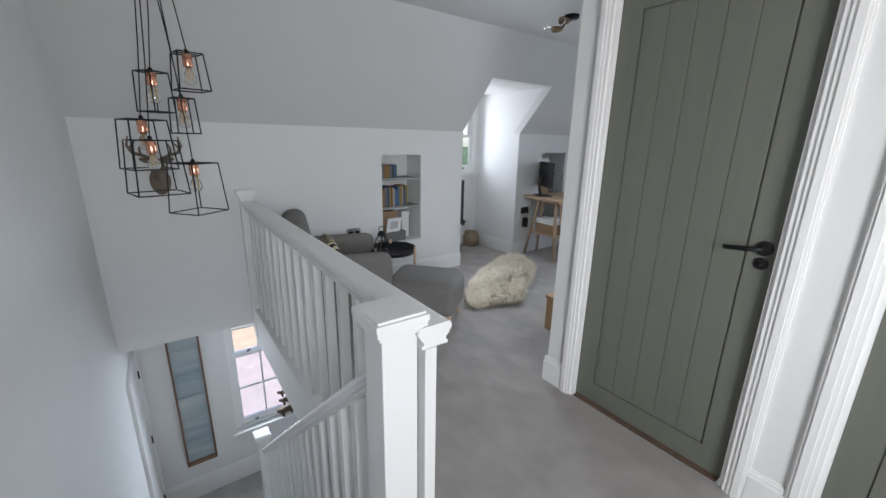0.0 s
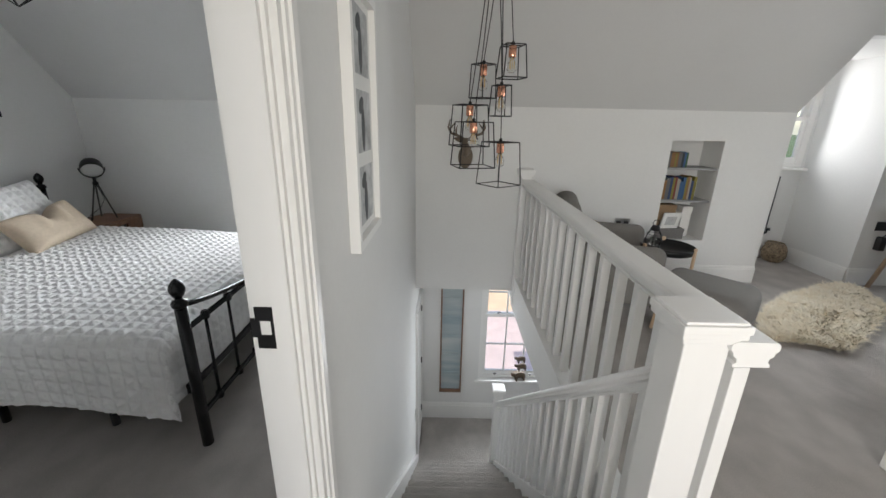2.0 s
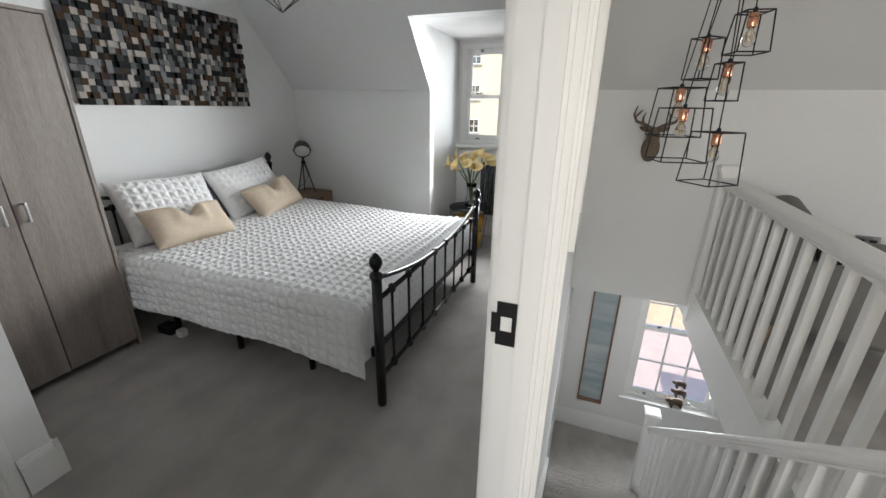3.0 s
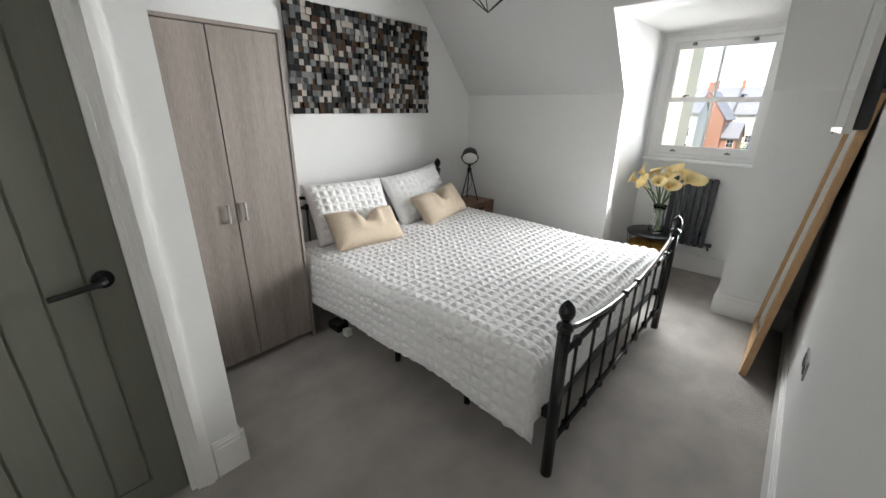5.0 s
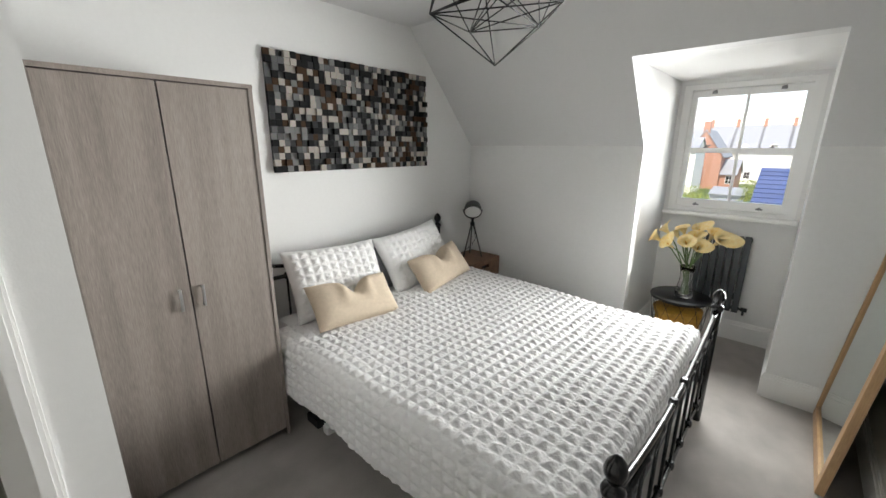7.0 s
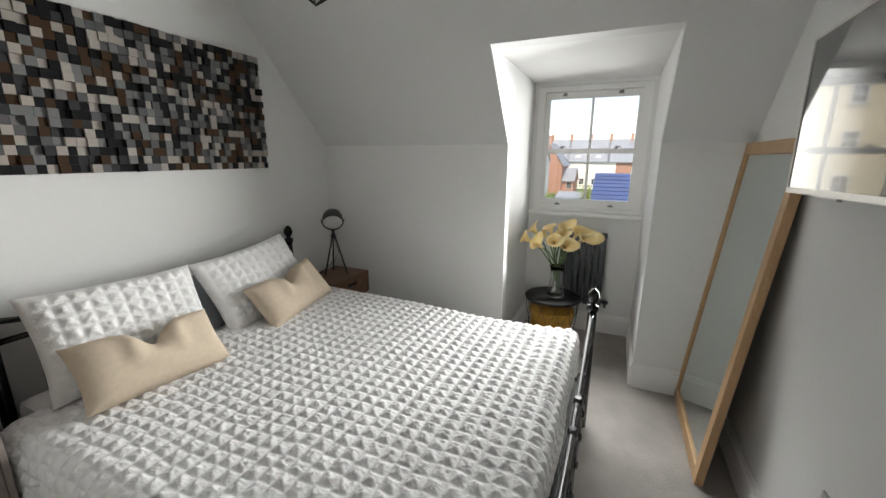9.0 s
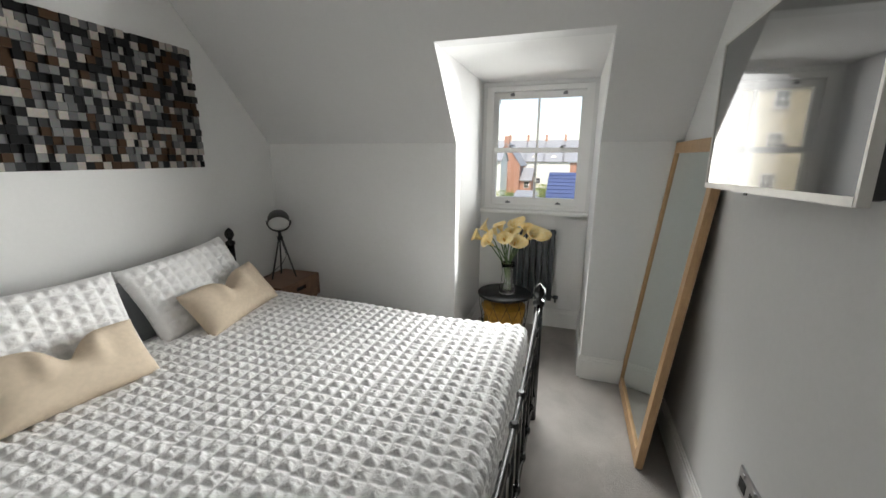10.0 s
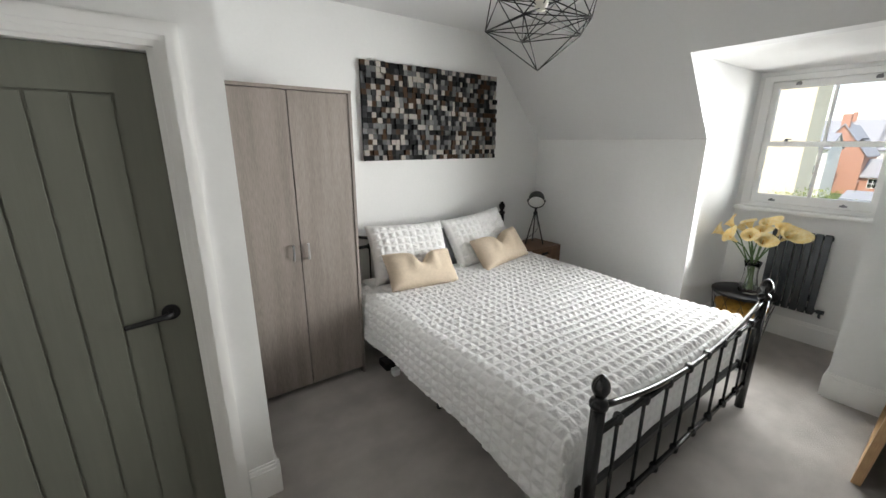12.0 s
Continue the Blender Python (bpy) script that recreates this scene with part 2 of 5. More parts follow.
structure("wall_head", box(XH - 0.12, XH, YS - 0.12, YK + 0.12, -0.2, ZC + 0.1), WHITE, "plain white painted wall behind the bed", "wall")
structure("wall_bedroom_back", box(XH, XB, YS - 0.12, YS, -0.2, ZC + 0.1), WHITE, "plain white painted wall behind the bedroom", "wall")
structure("wall_partition", join_boxes((XB, XL, 1.80, YK, LOW, ZC), (XB, XL, YB, 0.97, -0.2, ZC), (XB, XL, 0.97, 1.80, 2.02, ZC), (XB, XL, YK, 5.72, LOW, -0.15)), WHITE, "white painted partition between bedroom and stairs", "wall")
structure("wall_nib", join_boxes((XH, -2.31, 1.62, 1.71, 0, ZC), (-2.41, -2.31, 1.52, 1.62, 0, ZC), (-2.41, -2.31, YS, 0.76, 0, ZC), (-2.41, -2.31, 0.76, 1.52, 1.86, ZC)), WHITE, "white painted nib wall around a closet door", "wall")


def knee_wall(name, spans, holes, mat, label):
    """Knee wall pieces between spans of x; holes are niches (x0, x1, z0, z1)."""
    bm = bmesh.new()
    for a, b, z in spans:
        xs = [a, b]
        for x0, x1, z0, z1 in [h for h in holes if a < h[0] < b]:
            bm_box(bm, xs[0], x0, YK, YK + 0.12, z, KH)
            bm_box(bm, x0, x1, YK, YK + 0.12, z, z0)
            bm_box(bm, x0, x1, YK, YK + 0.12, z1, KH)
            bm_box(bm, x0 - 0.02, x1 + 0.02, YK + 0.30, YK + 0.32, z0 - 0.02, z1 + 0.02)
            bm_box(bm, x0 - 0.02, x0, YK + 0.12, YK + 0.30, z0 - 0.02, z1 + 0.02)
            bm_box(bm, x1, x1 + 0.02, YK + 0.12, YK + 0.30, z0 - 0.02, z1 + 0.02)
            bm_box(bm, x0, x1, YK + 0.12, YK + 0.30, z0 - 0.02, z0)
            bm_box(bm, x0, x1, YK + 0.12, YK + 0.30, z1, z1 + 0.02)
            xs[0] = x1
        bm_box(bm, xs[0], xs[1], YK, YK + 0.12, z, KH)
    return structure(name, bm, mat, label, "wall")


NICHE = (1.83, 2.30, 0.42, 1.345)
NICHE2 = (4.25, 4.75, 0.45, 1.36)
knee_wall("wall_knee_bedroom", [(XH, -1.93, 0), (-1.01, XB, 0)], [], WHITE, "low white knee wall under the sloping ceiling")
knee_wall("wall_knee_landing", [(XL, XR, -0.15), (XR, 2.87, 0), (3.79, XE, 0)], [NICHE, NICHE2], WHITE, "low white knee wall with recessed niches")


def slope_poly(z0, z1):
    y = lambda z: YC + (ZC - z) / SLOPE
    return [(y(z0), z0), (y(z1), z1), (y(z1) + 0.12, z1), (y(z0) + 0.12, z0)]


bm = bmesh.new()
for a, b in ((XH, -1.93), (-1.01, XB), (XL, 2.87), (3.79, XE)):
    prism_x(a, b, slope_poly(KH, ZC), bm)
for a, b in DORM:
    prism_x(a, b, slope_poly(DZ, ZC), bm)
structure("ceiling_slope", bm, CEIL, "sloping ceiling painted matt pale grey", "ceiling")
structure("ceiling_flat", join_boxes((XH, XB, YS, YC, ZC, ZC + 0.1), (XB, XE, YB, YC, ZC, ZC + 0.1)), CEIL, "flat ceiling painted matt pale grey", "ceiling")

for k, (a, b) in enumerate(DORM):
    cheek = [(YK + 0.12, 0), (YW, 0), (YW, DZ), (YD + 0.12, DZ), (YK + 0.12, KH)]
    bm = prism_x(a - 0.1, a, cheek)
    prism_x(b, b + 0.1, cheek, bm)
    bm_box(bm, a - 0.1, b + 0.1, YW, YW + 0.14, 0, 1.06)
    bm_box(bm, a - 0.1, a + 0.03, YW, YW + 0.14, 1.06, DZ)
    bm_box(bm, b - 0.03, b + 0.1, YW, YW + 0.14, 1.06, DZ)
    bm_box(bm, a + 0.03, b - 0.03, YW, YW + 0.14, 2.085, DZ)
    bm_box(bm, a - 0.1, b + 0.1, YD + 0.12, YW + 0.2, DZ, DZ + 0.12)
    structure("wall_dormer_%d" % (k + 1), bm, WHITE, "white plastered dormer reveal around a window", "wall")

structure("wall_landing_doors", join_boxes((XA, XA + 0.12, 2.31, 2.50, -0.1, ZC), (XA, XA + 0.12, 1.22, 1.488, -0.1, ZC), (XA, XA + 0.12, 1.488, 2.31, 2.22, ZC), (XA, XA + 0.12, 0.40, 1.22, 2.22, ZC), (XA, XA + 0.12, YB, 0.40, -0.1, ZC), (XA + 0.12, XE, 2.38, 2.50, -0.1, ZC)), WHITE, "white painted landing wall with two doorways", "wall")
structure("wall_closet_backs", join_boxes((XA + 0.6, XA + 0.7, 0.0, 2.38, 0, ZC), (-3.0, -2.9, YS, 1.60, 0, ZC)), WHITE, "plain white closing walls behind the doors", "wall")
structure("wall_landing_back", join_boxes((XL, -0.40, YB - 0.12, YB, -0.2, ZC), (0.60, XA, YB - 0.12, YB, -0.2, ZC), (-0.40, 0.60, YB - 0.12, YB, -0.2, 0.90), (-0.40, 0.60, YB - 0.12, YB, 2.10, ZC)), WHITE, "plain white wall behind the landing", "wall")
structure("wall_study_end", join_boxes((XE, XE + 0.12, 2.38, 2.70, -0.2, ZC), (XE, XE + 0.12, 3.70, YK + 0.12, -0.2, ZC), (XE, XE + 0.12, 2.70, 3.70, -0.2, 0.9), (XE, XE + 0.12, 2.70, 3.70, 2.1, ZC)), WHITE, "plain white end wall of the study", "wall")
# stairwell below
structure("wall_lower_window", join_boxes((XL, 0.30, 5.60, 5.74, LOW, -0.15), (1.26, 2.2, 5.60, 5.74, LOW, -0.15), (0.30, 1.26, 5.60, 5.74, LOW, -1.86), (0.30, 1.26, 5.60, 5.74, -0.22, -0.15)), WHITE, "white wall of the lower hall around a sash window", "wall")
structure("ceiling_lower", join_boxes((XL, XR, YK + 0.12, 5.60, -0.15, -0.03), (XR, 2.2, 1.98, 5.60, -0.32, -0.2)), WHITE, "white ceiling over the lower hall", "ceiling")
structure("wall_lower_closing", join_boxes((2.2, 2.3, 1.0, 5.74, LOW, -0.2), (XL, 2.2, 0.9, 1.0, LOW, -0.2)), WHITE, "plain white closing walls of the lower hall", "wall")
structure("stair_apron", join_boxes((XR - 0.03, XR, 1.98, YK, -0.30, 0.03),), TRIM, "white apron board along the landing edge", "trim")


# ---- trim, doors, windows, stairs ----
def skirting(name, runs, label="white stepped skirting board"):
    """Runs of (x0, y0, x1, y1, nx, ny): the wall line and the side that it faces."""
    bm = bmesh.new()
    for x0, y0, x1, y1, nx, ny in runs:
        for d, z0, z1 in ((0.018, 0.002, 0.140), (0.012, 0.140, 0.158), (0.007, 0.158, 0.170)):
            bm_box(bm, min(x0, x1, x0 + nx * d, x1 + nx * d), max(x0, x1, x0 + nx * d, x1 + nx * d), min(y0, y1, y0 + ny * d, y1 + ny * d), max(y0, y1, y0 + ny * d, y1 + ny * d), z0, z1)
    return structure(name, bm, TRIM, label, "skirting board")


skirting("baseboard_bedroom", [(XH, 1.71, XH, YK, 1, 0), (XH, YK, -1.93, YK, 0, -1), (-1.01, YK, XB, YK, 0, -1), (-1.93, YK, -1.93, YW, 1, 0), (-1.01, YK, -1.01, YW, -1, 0), (-1.93, YW, -1.01, YW, 0, -1), (XB, 1.875, XB, YK, -1, 0), (-2.31, 1.60, -2.31, 1.728, 1, 0), (XH, 1.71, -2.292, 1.71, 0, 1)])
skirting("baseboard_landing", [(0.60, YK, 2.87, YK, 0, -1), (3.79, YK, XE, YK, 0, -1), (2.87, YK, 2.87, YW, 1, 0), (3.79, YK, 3.79, YW, -1, 0), (2.87, YW, 3.79, YW, 0, -1), (XA, 2.385, XA, 2.518, -1, 0), (XA, 1.295, XA, 1.413, -1, 0), (XA, 2.50, XE, 2.50, 0, 1)])
low_skirt = skirting("baseboard_lower_hall", [(XL, 5.60, 2.2, 5.60, 0, -1), (XL, 4.7, XL, 5.60, 1, 0)])
low_skirt.location.z = LOW
low_skirt.scale.z = 1.5


def architrave(bm, axis, face, out, a0, a1, z1, w=0.075, z0=0.0):
    """Stepped boards round an opening a0..a1 that is z1 high, on the wall plane axis = face; out: the way it faces."""
    for k, (d, u0, u1) in enumerate(((0.014, 0.0, w), (0.020, 0.018, w - 0.006), (0.026, 0.034, w - 0.016))):
        for p0, p1, q0, q1 in ((a0 - u1, a0 - u0, z0, z1 + u1), (a1 + u0, a1 + u1, z0, z1 + u1), (a0 - u0, a1 + u0, z1 + u0, z1 + u1)):
            lo, hi = sorted((face, face + out * d))
            if axis == "x":
                bm_box(bm, lo, hi, p0, p1, q0, q1)
            else:
                bm_box(bm, p0, p1, lo, hi, q0, q1)


def door_leaf(parent, y0, y1, z1, face, out, rose_y, rose_z, lever_to, keyhole, groove=0.0012):
    """A closed boarded door in a wall that runs along y. out: the way that its seen face looks."""
    b0, b1 = sorted((face - out * 0.040, face))
    p0, p1 = y0 + 0.105, y1 - 0.105
    g0, g1 = 0.13, z1 - 0.125
    leaf = part("leaf", join_boxes((b0, b1, y0, p0, 0.012, z1), (b0, b1, p1, y1, 0.012, z1), (b0, b1, p0, p1, 0.012, g0), (b0, b1, p0, p1, g1, z1)), SAGE, parent)
    h0, h1 = sorted((face - out * 0.036, face - out * 0.009))
    part("backing", box(h0, h1, p0, p1, g0, g1), SAGE, leaf)
    n = 5
    w = (p1 - p0 - 0.012) / n
    for k in range(n):
        a = p0 + 0.008 + k * w
        c0, c1 = sorted((face - out * 0.008, face - out * 0.003))
        bm = box(c0, c1, a + groove, a + w - groove, g0 + 0.006, g1 - 0.006, 0.002)
        part("board", bm, SAGE, leaf)
    handle = part("door_handle", bmesh.new(), BLACKM, parent, "matt black lever handle")
    bm = lathe([(0.0, 0), (0.029, 0), (0.029, 0.008), (0.025, 0.011), (0.0, 0.011)], seg=28)
    bmesh.ops.transform(bm, matrix=pose(face, rose_y, rose_z, 0, 90 * out, 0), verts=bm.verts)
    part("rose", bm, BLACKM, handle)
    x = face + out * 0.045
    d = 1 if lever_to > rose_y else -1
    bm = tube([(face, rose_y, rose_z), (x - out * 0.012, rose_y, rose_z), (x, rose_y + d * 0.012, rose_z), (x, rose_y + d * 0.05, rose_z - 0.004), (x, lever_to, rose_z - 0.012)], [0.010, 0.010, 0.011, 0.010, 0.009], 12)
    part("lever", bm, BLACKM, handle)
    if keyhole:
        bm = lathe([(0.0, 0), (0.024, 0), (0.024, 0.006), (0.020, 0.009), (0.0, 0.009)], seg=28)
        bmesh.ops.transform(bm, matrix=pose(face, rose_y, rose_z - 0.062, 0, 90 * out, 0), verts=bm.verts)
        esc = part("thumb_turn_plate", bm, BLACKM, parent)
        bm = lathe([(0.0, 0), (0.008, 0), (0.007, 0.012), (0.0, 0.013)], seg=16)
        bmesh.ops.transform(bm, matrix=pose(face + out * 0.009, rose_y, rose_z - 0.062, 0, 90 * out, 0), verts=bm.verts)
        part("thumb_turn", bm, BLACKM, esc)
    return leaf


def door_set(name, y0, y1, z1, wall_x, out, depth, label, rose_y, rose_z, lever_to, keyhole, back):
    door = thing(name, (wall_x, (y0 + y1) / 2, 0), label, "door", kind="structure")
    inv = door.matrix_basis.inverted()
    before = set(bpy.data.objects)
    face = wall_x - out * depth
    door_leaf(door, y0 + 0.015, y1 - 0.015, z1 - 0.015, face, out, rose_y, rose_z, lever_to, keyhole, 0.0012 if out < 0 else 0.004)
    far = wall_x - out * back
    lo, hi = sorted((wall_x, far))
    f0, f1 = sorted((face + out * 0.006, wall_x))
    part("door_lining", join_boxes((lo, hi, y0, y0 + 0.012, 0, z1), (lo, hi, y1 - 0.012, y1, 0, z1), (lo, hi, y0 + 0.012, y1 - 0.012, z1 - 0.012, z1), (f0, f1, y0 + 0.012, y0 + 0.018, 0, z1 - 0.012), (f0, f1, y1 - 0.018, y1 - 0.012, 0, z1 - 0.012)), TRIM, door)
    bm = bmesh.new()
    architrave(bm, "x", wall_x, out, y0, y1, z1)
    part("architrave", bm, TRIM, door)
    for ob in set(bpy.data.objects) - before:
        if ob.parent == door:
            ob.matrix_parent_inverse = inv
    return door


door_a = door_set("door_1", 1.488, 2.31, 2.22, XA, -1, 0.034, "sage green boarded door, closed, black lever handle", 1.553, 1.098, 1.678, True, 0.12)
door_set("door_2", 0.40, 1.22, 2.22, XA, -1, 0.025, "sage green boarded door beside the landing wall, closed", 0.48, 1.105, 0.60, False, 0.12)
door_set("door_3", 0.76, 1.52, 1.855, -2.31, 1, 0.030, "sage green boarded closet door, closed, black lever", 1.436, 0.962, 1.302, False, 0.10)
thr = thing("door_threshold", (XA + 0.05, 1.9, 0), "dark brown wood strip under the landing door", "threshold", kind="structure")
for k in range(4):
    a = 1.52 + k * 0.196
    p = part("wood_strip", box(XA + 0.002, XA + 0.11, a, a + 0.194, 0.001, 0.008, 0.001), FLOORT, thr)
    p.matrix_parent_inverse = thr.matrix_basis.inverted()

# open bedroom doorway
doorway = thing("door_4", (-0.505, 1.385, 0), "white lining of the open bedroom doorway", "doorway", kind="structure")
inv = doorway.matrix_basis.inverted()
bm = join_boxes((XB, XL, 1.787, 1.80, 0, 2.02), (XB, XL, 0.97, 0.983, 0, 2.02), (XB, XL, 0.983, 1.787, 2.007, 2.02), (-0.515, -0.480, 1.775, 1.787, 0, 2.007), (-0.515, -0.480, 0.983, 0.995, 0, 2.007))
part("door_lining", bm, TRIM, doorway).matrix_parent_inverse = inv
bm = bmesh.new()
architrave(bm, "x", XL, 1, 0.97, 1.80, 2.02)
architrave(bm, "x", XB, -1, 0.97, 1.80, 2.02)
part("architrave", bm, TRIM, doorway).matrix_parent_inverse = inv
bm = join_boxes((-0.556, -0.518, 1.784, 1.787, 1.020, 1.050), (-0.556, -0.548, 1.784, 1.787, 1.050, 1.082), (-0.526, -0.518, 1.784, 1.787, 1.050, 1.082), (-0.556, -0.518, 1.784, 1.787, 1.082, 1.112), (-0.566, -0.556, 1.784, 1.787, 1.045, 1.087))
part("strike_plate", bm, BLACKM, doorway, "matt black strike plate").matrix_parent_inverse = inv


def sash_window(name, x0, x1, z0, z1, y, cols, rows, label, meet=0.5):
    """A sliding sash window facing -y: frame, two sashes with glazing bars, panes and catches."""
    win = thing(name, ((x0 + x1) / 2, y, z0), label, "window", kind="structure")
    inv = win.matrix_basis.inverted()

    def put(nm, bm, mat, parent=win, lab=""):
        ob = part(nm, bm, mat, parent, lab)
        if parent == win:
            ob.matrix_parent_inverse = inv
        return ob
    put("window_frame", join_boxes((x0, x0 + 0.045, y, y + 0.11, z0, z1), (x1 - 0.045, x1, y, y + 0.11, z0, z1), (x0 + 0.045, x1 - 0.045, y, y + 0.11, z1 - 0.04, z1), (x0 + 0.045, x1 - 0.045, y, y + 0.11, z0, z0 + 0.03), (x0 + 0.045, x0 + 0.06, y + 0.002, y + 0.018, z0 + 0.03, z1 - 0.04), (x1 - 0.06, x1 - 0.045, y + 0.002, y + 0.018, z0 + 0.03, z1 - 0.04)), TRIM)
    a, b, lo, hi = x0 + 0.047, x1 - 0.047, z0 + 0.032, z1 - 0.042
    mid = lo + (hi - lo) * meet
    for s, (q0, q1, d0, d1, tall) in enumerate(((lo, mid + 0.02, y + 0.02, y + 0.055, 0.07), (mid - 0.02, hi, y + 0.06, y + 0.095, 0.045))):
        st = 0.045
        bot, top = (0.07, 0.04) if s == 0 else (0.04, 0.05)
        bm = join_boxes((a, a + st, d0, d1, q0, q1), (b - st, b, d0, d1, q0, q1), (a + st, b - st, d0, d1, q0, q0 + bot), (a + st, b - st, d0, d1, q1 - top, q1))
        sash = put("sash", bm, TRIM)
        gx0, gx1, gz0, gz1 = a + st, b - st, q0 + bot, q1 - top
        for k in range(1, cols):
            x = gx0 + (gx1 - gx0) * k / cols
            o = part("glazing_bar", box(x - 0.010, x + 0.010, d0 + 0.004, d1 - 0.004, gz0, gz1, 0.003), TRIM, sash)
        for k in range(1, rows):
            z = gz0 + (gz1 - gz0) * k / rows
            o = part("glazing_bar", box(gx0, gx1, d0 + 0.006, d1 - 0.006, z - 0.010, z + 0.010, 0.003), TRIM, sash)
        for i in range(cols):
            for j in range(rows):
                u0, u1 = gx0 + (gx1 - gx0) * i / cols, gx0 + (gx1 - gx0) * (i + 1) / cols
                w0, w1 = gz0 + (gz1 - gz0) * j / rows, gz0 + (gz1 - gz0) * (j + 1) / rows
                o = part("pane", box(u0 + 0.008, u1 - 0.008, (d0 + d1) / 2 - 0.002, (d0 + d1) / 2 + 0.002, w0 + 0.008, w1 - 0.008), GLASS, sash)
                o.visible_shadow = False
    for x in (x0 + 0.24 * (x1 - x0), x0 + 0.74 * (x1 - x0)):
        bm = box(x - 0.022, x + 0.022, y + 0.010, y + 0.020, lo + 0.018, lo + 0.030, 0.002)
        bm_tube(bm, [(x, y + 0.012, lo + 0.03), (x, y - 0.005, lo + 0.034), (x, y - 0.016, lo + 0.028)], [0.009, 0.008, 0.011], 10)
        put("sash_lift", bm, GUNM)
        bm = lathe([(0.0, 0), (0.016, 0), (0.016, 0.006), (0.009, 0.010), (0.009, 0.018), (0.0, 0.019)], (x, y + 0.040, mid + 0.02), 16)
        bm_box(bm, x - 0.004, x + 0.035, y + 0.032, y + 0.048, mid + 0.032, mid + 0.042, 0.003)
        put("sash_fastener", bm, GUNM)
        bm = box(x - 0.018, x + 0.018, y + 0.045, y + 0.060, hi - 0.030, hi - 0.012, 0.003)
        bm_tube(bm, [(x - 0.012, y + 0.050, hi - 0.012), (x + 0.014, y + 0.050, hi - 0.006)], 0.005, 8)
        put("sash_stop", bm, GUNM)
    return win


win_bed = sash_window("window_1", -1.90, -1.04, 1.062, 2.083, YW + 0.005, 2, 1, "white sliding sash window with two panes a sash")
sash_window("window_2", 2.90, 3.76, 1.062, 2.083, YW + 0.005, 2, 1, "white sliding sash window in the study dormer")
sash_window("window_3", 0.302, 1.258, -1.855, -0.225, 5.645, 3, 2, "white sliding sash window with small panes", 0.58)
for nm, a, b, y, z, lab in (("window_sill_1", -1.925, -1.015, YW, 1.030, "white painted bedroom window sill"), ("window_sill_2", 2.875, 3.785, YW, 1.030, "white painted study window sill"), ("window_sill_3", 0.255, 1.305, 5.645, -1.892, "white painted stair window sill")):
    structure(nm, box(a, b, y - 0.075, y + 0.004, z, z + 0.030, 0.008), TRIM, lab, "window sill")

# stairs
STEP_H, STEP_G, Y0 = -LOW / 13, 0.222, 1.99
stairs = thing("staircase", (0, Y0, 0), "carpeted staircase going down beside a white string", "stairs", kind="structure")
inv = stairs.matrix_basis.inverted()
for k in range(12):
    z = -STEP_H * (k + 1)
    bm = box(XL + 0.03, 0.43, Y0 + k * STEP_G, Y0 + (k + 1) * STEP_G + 0.025, z - 0.045, z, 0.018)
    bm_box(bm, XL + 0.03, 0.43, Y0 + k * STEP_G, Y0 + k * STEP_G + 0.02, z, z + STEP_H - 0.03)
    bm_box(bm, XL + 0.03, 0.43, Y0 + (k + 1) * STEP_G, Y0 + (k + 1) * STEP_G + 0.02, z - STEP_H, z - 0.03)
    part("step", bm, CARPET, stairs).matrix_parent_inverse = inv
part("string", prism_x(0.43, 0.49, [(Y0, -0.40), (Y0, 0.08), (Y0 + 0.1, 0.06), (4.66, -2.27), (4.66, LOW), (4.3, LOW)]), TRIM, stairs, "white outer string").matrix_parent_inverse = inv
part("wall_string", prism_x(XL + 0.001, XL + 0.03, [(Y0, -0.35), (Y0, 0.10), (Y0 + 0.1, 0.06), (4.75, -2.30), (4.75, LOW), (4.45, LOW)]), TRIM, stairs, "white wall string").matrix_parent_inverse = inv


def newel(cx, cy, z0, z1, w=0.09, lab="square white painted newel post"):
    post = thing("newel_post", (cx, cy, z0), lab, "newel post", "newel posts of the stairs")
    h = z1 - z0
    part("shaft", box(-w / 2, w / 2, -w / 2, w / 2, 0, h - 0.045, 0.004), TRIM, post)
    bm = bmesh.new()
    for e, a, b in ((0.012, h - 0.062, h - 0.045), (0.022, h - 0.045, h - 0.028), (0.026, h - 0.028, h - 0.008), (0.018, h - 0.008, h)):
        bm_box(bm, -w / 2 - e, w / 2 + e, -w / 2 - e, w / 2 + e, a, b, 0.003)
    part("cap", bm, TRIM, post)
    return post


newel(0.458, 1.990, -0.35, 1.032, 0.112)
newel(0.535, 4.672, -0.25, 1.075)
newel(0.44, 4.70, LOW, -1.29)


def rail_mesh(p, q, w=0.105):
    """A moulded handrail from p to q in a plane of constant x."""
    d = Vector(q) - Vector(p)
    m = Matrix.Translation(p) @ Vector((0, 1, 0)).rotation_difference(d.normalized()).to_matrix().to_4x4()
    h = w / 2
    half = [(h - 0.012, 0.024), (h - 0.004, 0.020), (h, 0.012), (h - 0.001, 0.002), (h - 0.008, -0.004), (h - 0.010, -0.014), (h - 0.019, -0.020), (h - 0.021, -0.032), (h - 0.014, -0.036), (h - 0.014, -0.044)]
    bm = prism_y(0, d.length, [(-x, z) for x, z in half] + [(x, z) for x, z in half[::-1]])
    bmesh.ops.transform(bm, matrix=m, verts=bm.verts)
    return bm


